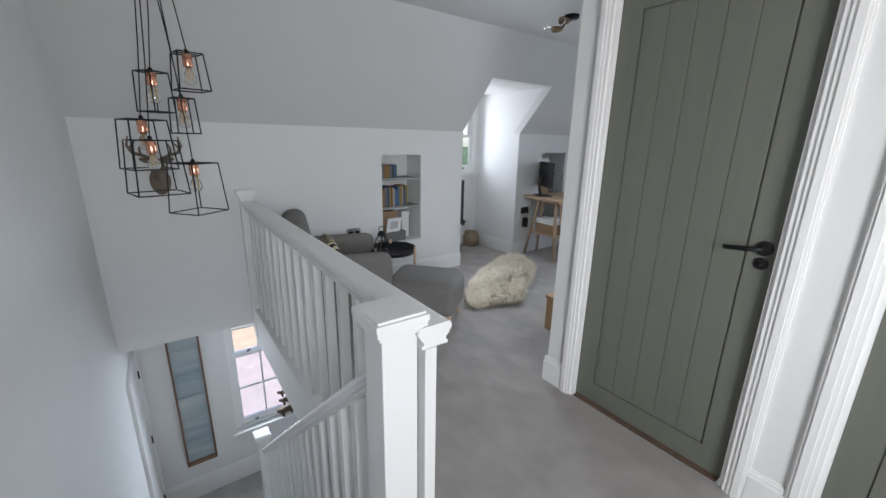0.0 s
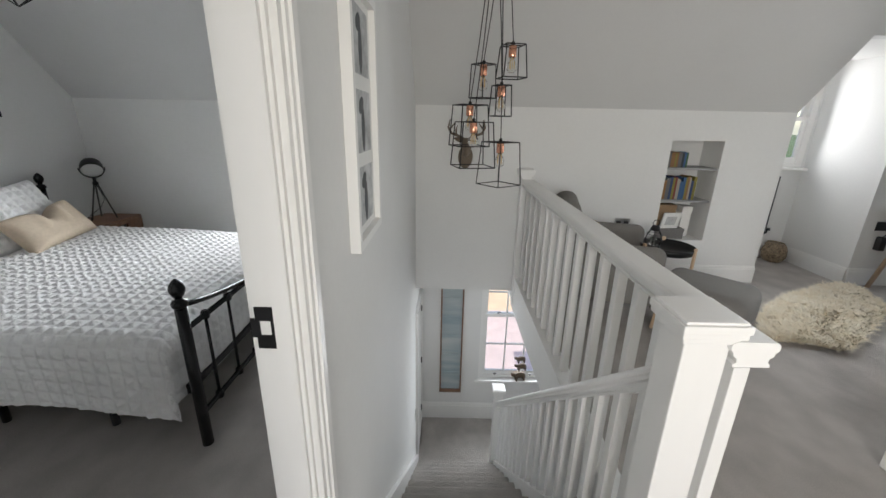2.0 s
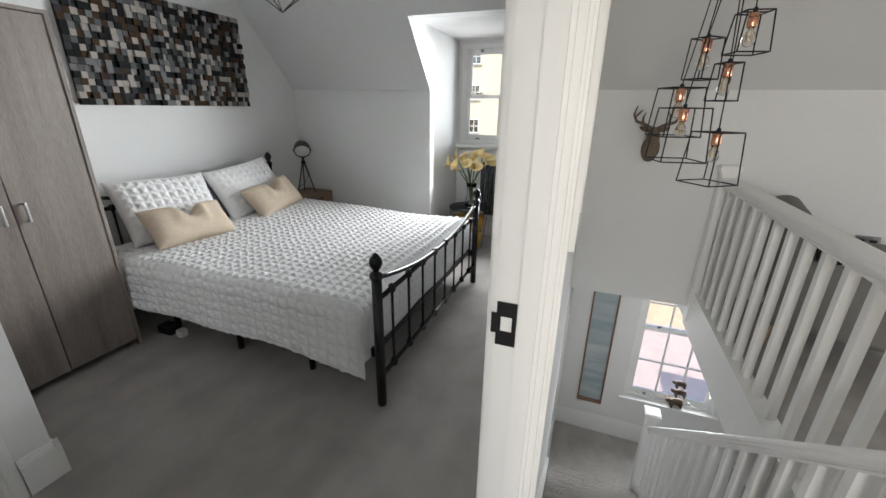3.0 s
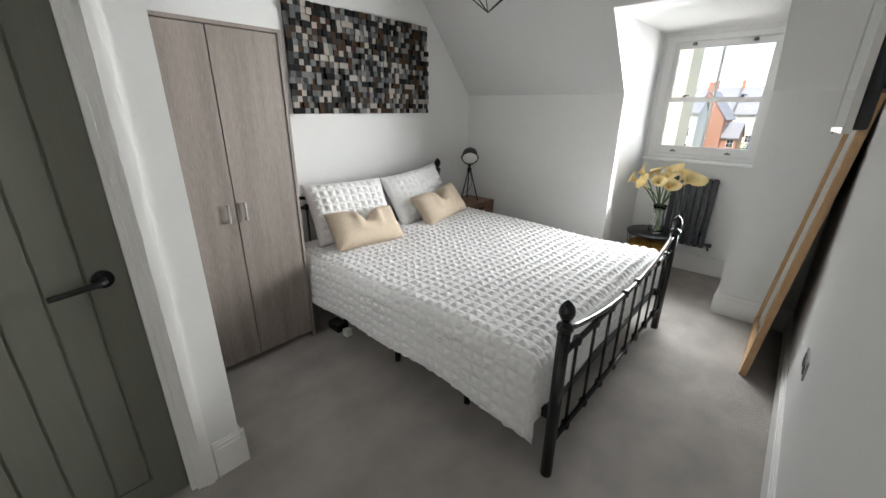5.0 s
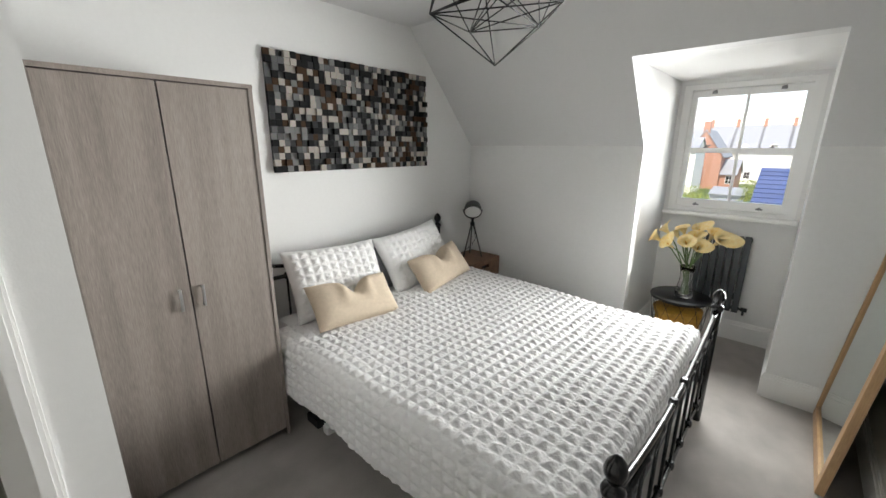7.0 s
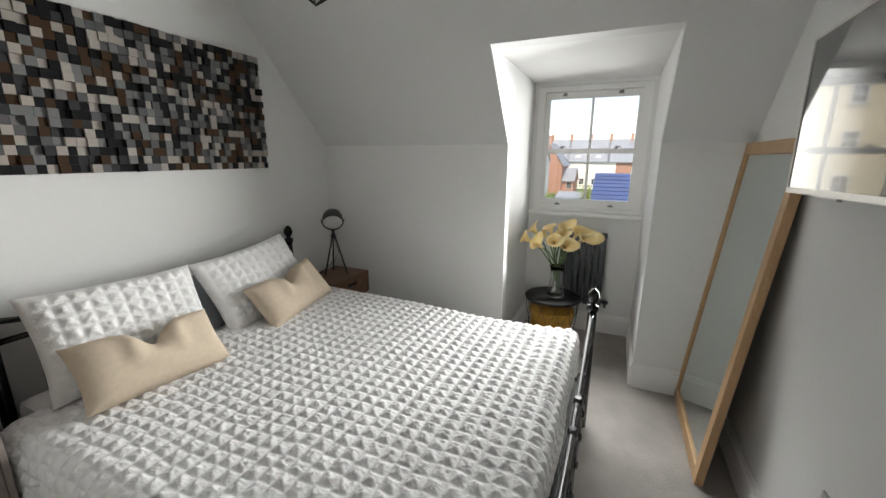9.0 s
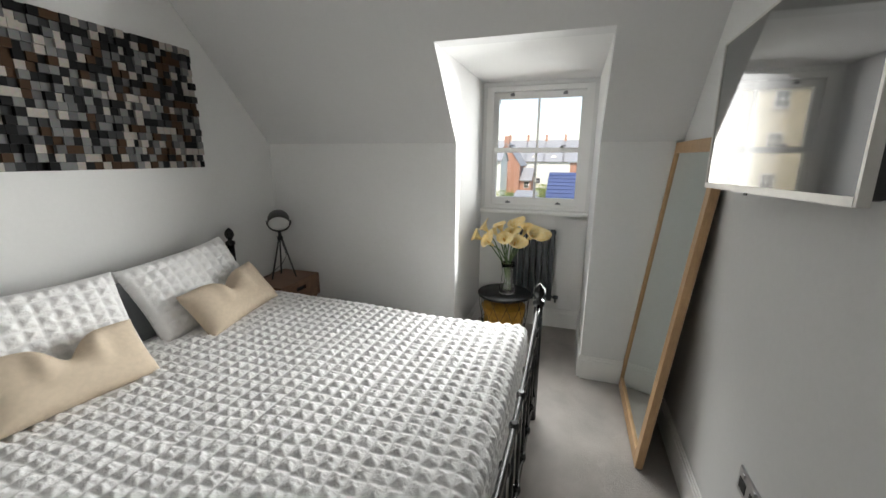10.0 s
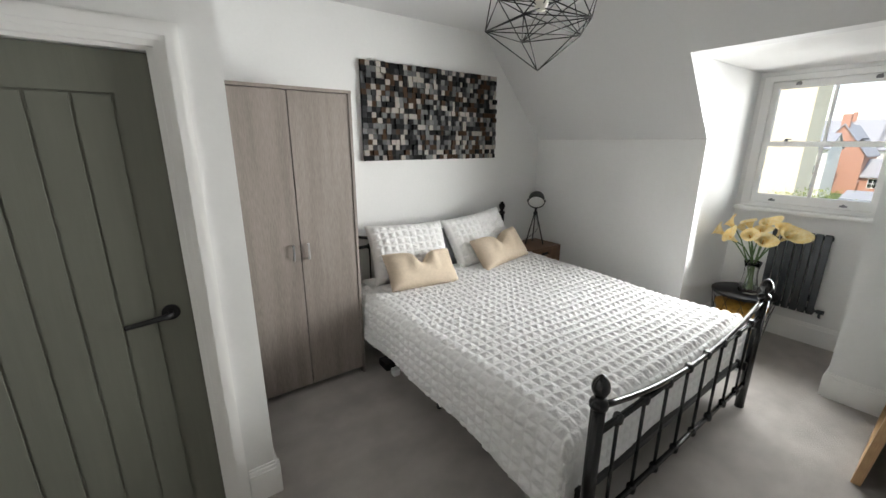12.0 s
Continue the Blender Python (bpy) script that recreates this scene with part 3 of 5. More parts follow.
land = thing("balustrade", (0.565, 1.93, 0), "white painted landing balustrade with square spindles", "balustrade")
inv = land.matrix_basis.inverted()
part("handrail", rail_mesh((0.565, 1.92, 0.955), (0.548, 4.64, 0.962), 0.118), TRIM, land).matrix_parent_inverse = inv
part("base_rail", box(0.528, 0.60, 2.0, 4.63, 0.0, 0.028, 0.004), TRIM, land).matrix_parent_inverse = inv
spin = mesh_of("spindle", box(-0.0205, 0.0205, -0.0205, 0.0205, 0.0, 0.89, 0.003), TRIM)
for k in range(16):
    s = new("spindle", spin)
    s.parent, s.matrix_parent_inverse = land, inv
    y = 1.965 if k == 0 else 1.950 + k * 0.172
    s.location = (0.568 - 0.02 * k / 16, y, 0.026 if k else 0.002)
stair_rail = thing("stair_balustrade", (0.466, 2.03, 0), "white painted sloping stair balustrade with square spindles", "balustrade")
inv = stair_rail.matrix_basis.inverted()
P, Q = (0.462, 2.02, 0.83), (0.448, 4.66, -1.475)
part("handrail", rail_mesh(P, Q, 0.075), TRIM, stair_rail).matrix_parent_inverse = inv
tan_s = (Q[2] - P[2]) / (Q[1] - P[1])
spin2 = prism_x(-0.021, 0.021, [(-0.021, 0.021 * 0.87), (0.021, -0.021 * 0.87), (0.021, 0.86 - 0.021 * 0.87), (-0.021, 0.86 + 0.021 * 0.87)])
spin2 = mesh_of("stair_spindle", spin2, TRIM)
for k in range(17):
    s = new("spindle", spin2)
    s.parent, s.matrix_parent_inverse = stair_rail, inv
    y = 2.12 + k * 0.148
    s.location = (0.461, y, P[2] + tan_s * (y - P[1]) - 0.04 - 0.865)

# ---- bedroom ----
BED = (-3.42, -1.28, 2.555, 4.175)   # posts' centres
bed = thing("bed", (-2.35, 3.36, 0), "black metal bed frame with curved foot rail", "bed")
inv = bed.matrix_basis.inverted()


def on_bed(nm, bm, mat=BLACK, lab="", parent=bed):
    ob = part(nm, bm, mat, parent, lab)
    if parent == bed:
        ob.matrix_parent_inverse = inv
    return ob


def finial(c):
    return lathe([(0.024, 0.0), (0.031, 0.008), (0.033, 0.022), (0.028, 0.034), (0.015, 0.040), (0.014, 0.046), (0.022, 0.056), (0.030, 0.074), (0.031, 0.088), (0.026, 0.106), (0.014, 0.122), (0.004, 0.130), (0.0, 0.131)], c, 24)


for x, h in ((BED[0], 0.885), (BED[1], 0.705)):
    ya = BED[2] + (0.05 if x < -2 else 0.0)
    for y in (ya, BED[3]):
        post = on_bed("post", tube([(x, y, 0.0), (x, y, h)], 0.0245, 20))
        part("finial", finial((x, y, h)), BLACK, post)
    for nm, z, r in (("upper_rail", 0.60 if x > -2 else 0.78, 0.013), ("lower_rail", 0.165, 0.012)):
        on_bed(nm, tube([(x, ya, z), (x, BED[3], z)], r, 12))
    n = 16
    dip, top = (0.115, 0.715) if x > -2 else (0.09, 0.875)
    on_bed("curved_rail", tube([(x, ya + (BED[3] - ya) * k / n, top - dip * (1 - (2 * k / n - 1) ** 2)) for k in range(n + 1)], 0.0125, 12))
    zt = 0.60 if x > -2 else 0.78
    for k in range(8):
        y = ya + (BED[3] - ya) * (k + 0.75) / 8.5
        sp = on_bed("spindle", tube([(x, y, 0.165), (x, y, zt)], 0.0075, 8))
        for z in (0.165, zt):
            c = lathe([(0.012, -0.022), (0.018, -0.016), (0.020, 0.0), (0.018, 0.016), (0.012, 0.022)], (x, y, z), 14)
            part("collar", c, BLACK, sp)
for y in (BED[2] + 0.03, BED[3] - 0.03):
    on_bed("side_rail", box(BED[0], BED[1], y - 0.012, y + 0.012, 0.26, 0.31, 0.003), BLACKM)
on_bed("slat_base", box(BED[0] + 0.03, BED[1] - 0.04, BED[2] + 0.045, BED[3] - 0.045, 0.27, 0.30), BLACKM)
for x in (-2.9, -2.35, -1.8):
    on_bed("leg", tube([(x, 2.66, 0), (x, 2.66, 0.27)], 0.018, 10), BLACKM)
matt = thing("mattress", (-2.35, 3.365, 0.30), "white mattress under the quilt", "mattress")
part("mattress_body", box(-1.0, 1.0, -0.76, 0.76, 0.002, 0.255, 0.05), PILLOW, matt)


def puff(u, v, cu=0.058, cv=0.055):
    """Relief of the gathered cotton, in metres, by lengths u and v along the cloth: crumpled pyramids between stitched seams."""
    q = u / cu % 1.0
    k = math.floor(u / cu)
    slip = 0.10 * math.sin(k * 2.3) + 0.14 * noise.noise((u * 8, v * 8, 6.2))
    du = 1 - abs(2 * q - 1)
    dv = 1 - abs(2 * ((v / cv + slip) % 1.0) - 1)
    fold = abs(noise.noise((u * 30, v * 33, 1.7))) + 0.7 * abs(noise.noise((u * 75, v * 75, 4.1)))
    return 0.0158 * min(1.15 * du, 1.25 * dv, 0.9) * (1.15 - 0.85 * fold) + 0.0022 * min(1.0, 5 * du) * noise.noise((u * 120, v * 120, 9.3))


def quilt_point(u, v):
    """u: from the pillows to the foot; v: across the bed, from the near hem to the far hem."""
    su, sv = u * 2.13, (v - 0.5) * 2.33
    wig = 0.012 * noise.noise((su * 2.1, sv * 2.1, 0.3))
    half, r = 0.80, 0.075
    out, drop_y = abs(sv), 0.0
    arc = r * math.pi / 2
    if out > half + arc:
        drop_y, out = r + (out - half - arc), half + r
    elif out > half:
        a = (out - half) / r
        out, drop_y = half + r * math.sin(a), r * (1 - math.cos(a))
    x0, flat = -3.16, 1.745
    x, drop_x = x0 + su, 0.0
    if su > flat + arc:
        drop_x, x = r + (su - flat - arc) * 0.86, x0 + flat + r
    elif su > flat:
        a = (su - flat) / r
        x, drop_x = x0 + flat + r * math.sin(a), r * (1 - math.cos(a))
    drop = (drop_y ** 5 + drop_x ** 5) ** (1 / 5)
    if drop_y > 0.06:
        drop += 0.06 * max(0.0, (su - 1.25) / 0.6) ** 2 * min(1.0, (drop_y - 0.06) / 0.2) * max(0.0, min(1.0, (1.98 - su) / 0.12))
    low = max(0, drop - 0.08)
    y = 3.365 + math.copysign(out + 0.14 * low * low + 0.018 * math.sin(su * 9) * low * 2, sv)
    x += 0.03 * math.sin(sv * 9) * low * (1 if drop_x > 0 else 0)
    if drop_x > 0:
        x = min(x, -1.312)
    sag = 0.012 * math.sin(su * 3.1 + 0.6) * math.sin(sv * 2.6) + wig
    z = 0.572 + sag - drop
    h = puff(su, sv)
    top = max(0.0, 1 - drop / 0.07)
    side = 1 - top
    foot = 1 if drop_x > drop_y else 0
    z += h * (0.25 + 0.75 * top) if top > 0 else 0.25 * h
    y += math.copysign(h * 1.1 * side * (1 - foot), sv)
    x += h * 0.5 * side * foot
    return Vector((x, y, max(z, 0.03)))


bm = grid_sheet(500, 540, quilt_point)
quilt = tagged(new("quilt", mesh_of("quilt", bm, QUILT)), "white gathered seersucker quilt spread over the bed", "quilt")
mod = quilt.modifiers.new("thickness", "SOLIDIFY")
mod.thickness, mod.offset = 0.006, -1


def pillow_mesh(w, h, t, ruffle=0.0, dent=0.0, n=56):
    """A stuffed cushion in the xz plane with its front towards +y... w wide, h high, t thick, with pinched corners."""
    bm = bmesh.new()

    def side(sign):
        grid = []
        for i in range(n + 1):
            row = []
            for j in range(n + 1):
                a, b = 2 * i / n - 1, 2 * j / n - 1
                x, z = a * w / 2, b * h / 2
                x *= 1 - 0.06 * (1 - b * b) * abs(a) ** 3
                z *= 1 - 0.07 * (1 - a * a) * abs(b) ** 3
                th = t / 2 * ((1 - a ** 4) * (1 - b ** 4)) ** 0.5
                th += 0.006 * noise.noise((x * 9 + sign, z * 9, t * 7)) * (1 - abs(a)) ** 0.3
                if dent:
                    z -= dent * math.exp(-(a / 0.24) ** 2) * max(0, b + 0.1) ** 1.2
                    th += 0.03 * math.exp(-((abs(a) - 0.30) / 0.12) ** 2) * max(0, b + 0.4) * (1 - b * b) - 0.03 * math.exp(-(a / 0.13) ** 2) * max(0, b)
                if ruffle:
                    th += ruffle * (puff(x + 1, z + 1) - 0.005) * (1 - max(abs(a), abs(b)) ** 8)
                row.append(bm.verts.new((x, sign * max(th, 0.002), z)))
            grid.append(row)
        for i in range(n):
            for j in range(n):
                q = (grid[i][j], grid[i + 1][j], grid[i + 1][j + 1], grid[i][j + 1])
                bm.faces.new(q if sign < 0 else q[::-1]).smooth = True
    side(1), side(-1)
    bmesh.ops.remove_doubles(bm, verts=bm.verts, dist=0.0045 if not ruffle else 0.004)
    return bm


def pillow(name, m, bm, mat, label, category, group):
    ob = tagged(new(name, mesh_of(name, bm, mat)), label, category, group)
    ob.matrix_basis = m
    return ob


# cushions face the foot of the bed: local x along the bed's width, local y towards the headboard
def lean(x, y, z, tilt, turn=0, roll=0):
    return Matrix.Translation((x, y, z)) @ pose(0, 0, 0, 0, 0, 90 + turn) @ pose(0, 0, 0, -tilt, roll, 0)


pillow("pillow", lean(-3.19, 2.98, 0.755, 28, -3, 2), pillow_mesh(0.67, 0.46, 0.16, 1.1, n=96), PILLOW, "white gathered cotton pillow leaning on the bed head", "pillow", "pillows on the bed")
pillow("pillow", lean(-3.20, 3.70, 0.765, 30, 5, -4), pillow_mesh(0.70, 0.46, 0.16, 1.1, n=96), PILLOW, "white gathered cotton pillow tilted against the bed head", "pillow", "pillows on the bed")
pillow("grey_pillow", lean(-3.30, 3.33, 0.70, 18, 0, 0), pillow_mesh(0.62, 0.36, 0.09), GREYPIL, "slate grey pillow behind the white pillows", "pillow", "pillows on the bed")
pillow("cushion", lean(-2.97, 2.94, 0.675, 42, -4, 3), pillow_mesh(0.56, 0.29, 0.15, 0, 0.085), CREAM, "cream linen cushion with a dented top edge", "cushion", "cream cushions on the bed")
pillow("cushion", lean(-3.00, 3.76, 0.70, 38, 6, -5), pillow_mesh(0.56, 0.29, 0.15, 0, 0.085), CREAM, "cream linen cushion with a dented top edge", "cushion", "cream cushions on the bed")

# wardrobe
ward = thing("wardrobe", (-3.235, 2.097, 0), "greyed oak two-door wardrobe against the white wall", "wardrobe")
W0, W1 = -0.366, 0.366
part("side_panel", box(-0.245, 0.262, W0, W0 + 0.018, 0.0, 1.842, 0.001), WARDW, ward)
part("side_panel", box(-0.245, 0.262, W1 - 0.018, W1, 0.0, 1.842, 0.001), WARDW, ward)
part("top_panel", box(-0.245, 0.264, W0 - 0.002, W1 + 0.002, 1.842, 1.860, 0.001), WARDW, ward)
part("back_panel", box(-0.250, -0.245, W0, W1, 0.05, 1.842), WARDW, ward)
# Black sheet added behind the doors for the shade seen in their gap
part("dark_gap_sheet", box(0.225, 0.232, W0 + 0.02, W1 - 0.02, 0.07, 1.83), DARKP, ward)
part("base_panel", box(-0.24, 0.235, W0 + 0.018, W1 - 0.018, 0.05, 0.068), WARDW, ward)
for a, b, hy in ((W0 + 0.019, -0.003, -0.045), (0.003, W1 - 0.019, 0.043)):
    d = part("door", box(0.238, 0.256, a, b, 0.045, 1.838, 0.0012), WARDW, ward)
    bm = box(0.256, 0.276, hy - 0.005, hy + 0.005, 0.893, 0.903, 0.002)
    bm_box(bm, 0.256, 0.276, hy - 0.005, hy + 0.005, 0.977, 0.987, 0.002)
    bm_box(bm, 0.270, 0.278, hy - 0.006, hy + 0.006, 0.890, 0.990, 0.003)
    part("handle", bm, STEEL, d, "brushed steel bar handle")

# nightstand and tripod lamp
ns = thing("nightstand", (-3.275, 4.505, 0.04), "walnut bedside table with one drawer and slot grip", "bedside table")
part("top", box(-0.18, 0.165, -0.225, 0.225, 0.505, 0.525, 0.002), WALNUT, ns)
part("side", box(-0.18, 0.165, -0.225, -0.207, 0.345, 0.505), WALNUT, ns)
part("side", box(-0.18, 0.165, 0.207, 0.225, 0.345, 0.505), WALNUT, ns)
part("bottom", box(-0.18, 0.165, -0.207, 0.207, 0.345, 0.360), WALNUT, ns)
part("drawer_front", join_boxes((0.145, 0.163, -0.205, 0.205, 0.362, 0.440), (0.145, 0.163, -0.205, -0.055, 0.440, 0.475), (0.145, 0.163, 0.055, 0.205, 0.440, 0.475), (0.145, 0.163, -0.205, 0.205, 0.475, 0.503)), WALNUT, ns)
# Near-black sheet stands for the shade inside the drawer behind the slot
part("dark_slot_sheet", box(0.02, 0.03, -0.2, 0.2, 0.365, 0.50), DARKP, ns)
for x in (-0.15, 0.135):
    for y in (-0.195, 0.195):
        part("leg", tube([(x, y, 0.345), (x * 1.05, y * 1.03, -0.04)], [0.018, 0.011], 10), WALNUT, ns)
lamp = thing("table_lamp", (-3.30, 4.535, 0.565), "grey tripod lamp with a studio-style metal shade", "lamp")
GUN = material("gunmetal_lamp_paint", (0.05, 0.052, 0.05), 0.45, vary=0.1)
for a in (20, 140, 255):
    part("leg", tube([(0.10 * math.cos(radians(a)), 0.10 * math.sin(radians(a)), 0.0), (0.012 * math.cos(radians(a)), 0.012 * math.sin(radians(a)), 0.315)], 0.0065, 8), GUN, lamp)
part("hub", lathe([(0.0, 0.30), (0.02, 0.30), (0.022, 0.325), (0.012, 0.335), (0.012, 0.37), (0.0, 0.372)]), BLACKM, lamp)
tilt = pose(0, 0, 0.455, 0, 0, 40) @ pose(0, 0, 0, -55, 0, 0)
bm = lathe([(0.0, 0.075), (0.02, 0.075), (0.05, 0.068), (0.072, 0.045), (0.080, 0.015), (0.082, -0.045), (0.080, -0.047), (0.077, -0.045), (0.074, 0.012), (0.06, 0.042), (0.03, 0.058), (0.0, 0.060)])
bmesh.ops.transform(bm, matrix=tilt, verts=bm.verts)
part("shade", bm, GUN, lamp)
bm = lathe([(0.0, -0.032), (0.03, -0.036), (0.06, -0.034), (0.075, -0.030), (0.075, -0.034), (0.06, -0.038), (0.03, -0.040), (0.0, -0.036)])
bmesh.ops.transform(bm, matrix=tilt, verts=bm.verts)
part("lens", bm, material("frosted_lens", (0.82, 0.82, 0.80), 0.3, vary=0.03), lamp)
bm = tube([(0.088 * math.cos(a) , 0, 0.088 * math.sin(a)) for a in [math.pi * (1 + k / 12) for k in range(13)]], 0.005, 8)
bmesh.ops.transform(bm, matrix=pose(0, 0, 0.455, 0, 0, 40), verts=bm.verts)
part("yoke", bm, GUN, lamp)
part("cable", tube([(0, 0.01, 0.30), (0.02, 0.03, 0.17), (-0.02, 0.02, 0.10), (-0.10, -0.06, 0.01), (-0.13, -0.12, 0.004)], 0.0025, 6), DARKP, lamp)

# pendant over the bed
pend = thing("pendant_light", (-1.95, 2.905, 1.877), "black wire geometric pendant light over the bed", "pendant light")
ring1 = [Vector((0.235 * math.cos(radians(72 * k + 8)), 0.235 * math.sin(radians(72 * k + 8)), 0.165)) for k in range(5)]
ring2 = [Vector((0.235 * math.cos(radians(72 * k + 44)), 0.235 * math.sin(radians(72 * k + 44)), 0.33)) for k in range(5)]
bot, apex = Vector((0, 0, 0)), Vector((0, 0, 0.50))
edges = []
for k in range(5):
    edges += [(bot, ring1[k]), (ring1[k], ring1[(k + 1) % 5]), (ring1[k], ring2[k]), (ring1[(k + 1) % 5], ring2[k]), (ring2[k], ring2[(k + 1) % 5]), (ring2[k], apex), (ring1[k], ring2[(k + 2) % 5]), (ring1[k], ring2[(k + 3) % 5]), (ring1[k], ring1[(k + 2) % 5])]
for a, b in edges:
    part("wire", tube([a, b], 0.0026, 6), BLACKM, pend)
part("cable", tube([(0, 0, 0.40), (0, 0, ZC - 1.877)], 0.003, 6), DARKP, pend)
part("lampholder", lathe([(0.0, 0.345), (0.018, 0.345), (0.02, 0.40), (0.008, 0.42), (0.0, 0.42)]), BLACKM, pend)
part("bulb", lathe([(0.0, 0.23), (0.02, 0.235), (0.03, 0.26), (0.028, 0.29), (0.015, 0.33), (0.014, 0.345)]), material("opal_bulb", (0.8, 0.78, 0.7), 0.3, vary=0), pend)
part("ceiling_rose", lathe([(0.0, 0.575), (0.05, 0.58), (0.055, 0.60), (0.0, 0.601)]), BLACKM, pend)

# radiators
def radiator(name, x0, x1, y, z0, z1, n, label):
    rad = thing(name, (x0, y, z0), label, "radiator")
    w = (x1 - x0) / n
    for k in range(n):
        part("column", box(k * w + 0.004, (k + 1) * w - 0.004, -0.07, -0.05, 0, z1 - z0, 0.004), ANTHR, rad)
    for z in (0.03, z1 - z0 - 0.03):
        part("header", tube([(0, -0.042, z), (x1 - x0, -0.042, z)], 0.016, 12), ANTHR, rad)
    bm = tube([(x1 - x0, -0.042, 0.03), (x1 - x0 + 0.03, -0.042, 0.03), (x1 - x0 + 0.03, -0.042, -0.01), (x1 - x0 + 0.03, -0.0, -0.03)], 0.009, 10)
    bm_tube(bm, [(x1 - x0 + 0.01, -0.042, 0.03), (x1 - x0 + 0.055, -0.042, 0.03)], 0.017, 12)
    part("valve", bm, ANTHR, rad)
    part("bracket", join_boxes((0.05, 0.08, -0.05, 0, 0.10, 0.14), (x1 - x0 - 0.08, x1 - x0 - 0.05, -0.05, 0, 0.10, 0.14)), ANTHR, rad)
    return rad


radiator("radiator", -1.62, -1.255, YW, 0.265, 0.905, 7, "anthracite flat-column radiator under the bedroom window")
radiator("radiator", 3.02, 3.52, YW, 0.32, 0.96, 9, "anthracite flat-column radiator under the study window")

# basket table, vase, lilies
tab = thing("basket_table", (-1.605, 5.05, 0), "round black-topped wire basket side table", "side table")
part("tabletop", lathe([(0.0, 0.445), (0.205, 0.445), (0.212, 0.449), (0.212, 0.457), (0.208, 0.461), (0.0, 0.461)], seg=40), BLACKM, tab)
R = lambda z: 0.15 + 0.055 * z / 0.445
bm = bmesh.new()
for k in range(12):
    for s in (1, -1):
        bm_tube(bm, [(R(z) * math.cos(a), R(z) * math.sin(a), z) for z, a in ((0.006 + 0.439 * q / 6, 2 * math.pi * k / 12 + s * 0.9 * q / 6) for q in range(7))], 0.002, 4, False)
for z in (0.006, 0.225, 0.440):
    bm_tube(bm, [(R(z) * math.cos(2 * math.pi * k / 32), R(z) * math.sin(2 * math.pi * k / 32), z) for k in range(33)], 0.003, 5, False)
part("wire_basket", bm, BLACKM, tab)
cloth = grid_sheet(40, 24, lambda u, v: Vector(((R(0.35 * v) - 0.02 + 0.014 * noise.noise((u * 9, v * 6, 3))) * math.cos(2 * math.pi * u) * (1 if v < 0.97 else 0.2), (R(0.35 * v) - 0.02 + 0.014 * noise.noise((u * 9, v * 6, 3))) * math.sin(2 * math.pi * u) * (1 if v < 0.97 else 0.2), 0.01 + 0.36 * v)))
tagged(new("blanket", mesh_of("blanket", cloth, AMBER)), "amber yellow blanket folded inside the wire basket", "blanket").location = (-1.605, 5.05, 0.0)
VX, VY, VZ = -1.585, 5.04, 0.4615
vase = thing("vase", (VX, VY, VZ), "clear waisted glass vase on the basket table", "vase")
part("vase_body", lathe([(0.0, 0.0), (0.060, 0.0), (0.064, 0.010), (0.062, 0.04), (0.050, 0.10), (0.043, 0.155), (0.046, 0.20), (0.056, 0.245), (0.053, 0.245), (0.043, 0.20), (0.040, 0.155), (0.047, 0.10), (0.058, 0.04), (0.058, 0.016), (0.0, 0.014)], seg=32), GLASS, vase)
lil = thing("lily_bunch", (VX, VY, VZ + 0.02), "yellow calla lilies with green stems in a glass vase", "flowers")


def spathe(scale, lip):
    """A calla bloom: a flared funnel with one long curled lip, along +z."""
    def f(u, v):
        a = 2 * math.pi * u
        wrap = 1 + 0.45 * max(0, math.cos(a)) ** 2 * lip
        r = (0.006 + 0.036 * v ** 1.7) * scale * (1 + 0.25 * lip * max(0, math.cos(a)) * v)
        z = 0.085 * scale * v * wrap - (0.022 * scale * max(0, v - 0.75) * 4 * (0.4 + 0.6 * abs(math.cos(a))))
        return Vector((r * math.cos(a) + 0.02 * scale * v * v * lip * max(0, math.cos(a)), r * math.sin(a), z))
    return grid_sheet(29, 12, f)


random.seed(5)
BLOOMS = [(-0.24, -0.02, 0.44, 1.1), (-0.20, 0.04, 0.49, 1.0), (-0.13, -0.08, 0.42, 1.15), (-0.07, 0.02, 0.50, 1.05), (-0.12, 0.06, 0.46, 1.0), (-0.02, -0.09, 0.45, 1.1), (0.03, 0.03, 0.50, 1.1), (0.06, -0.08, 0.42, 1.2), (0.12, 0.02, 0.49, 1.15), (0.17, -0.03, 0.47, 1.35), (0.01, -0.02, 0.47, 1.0)]
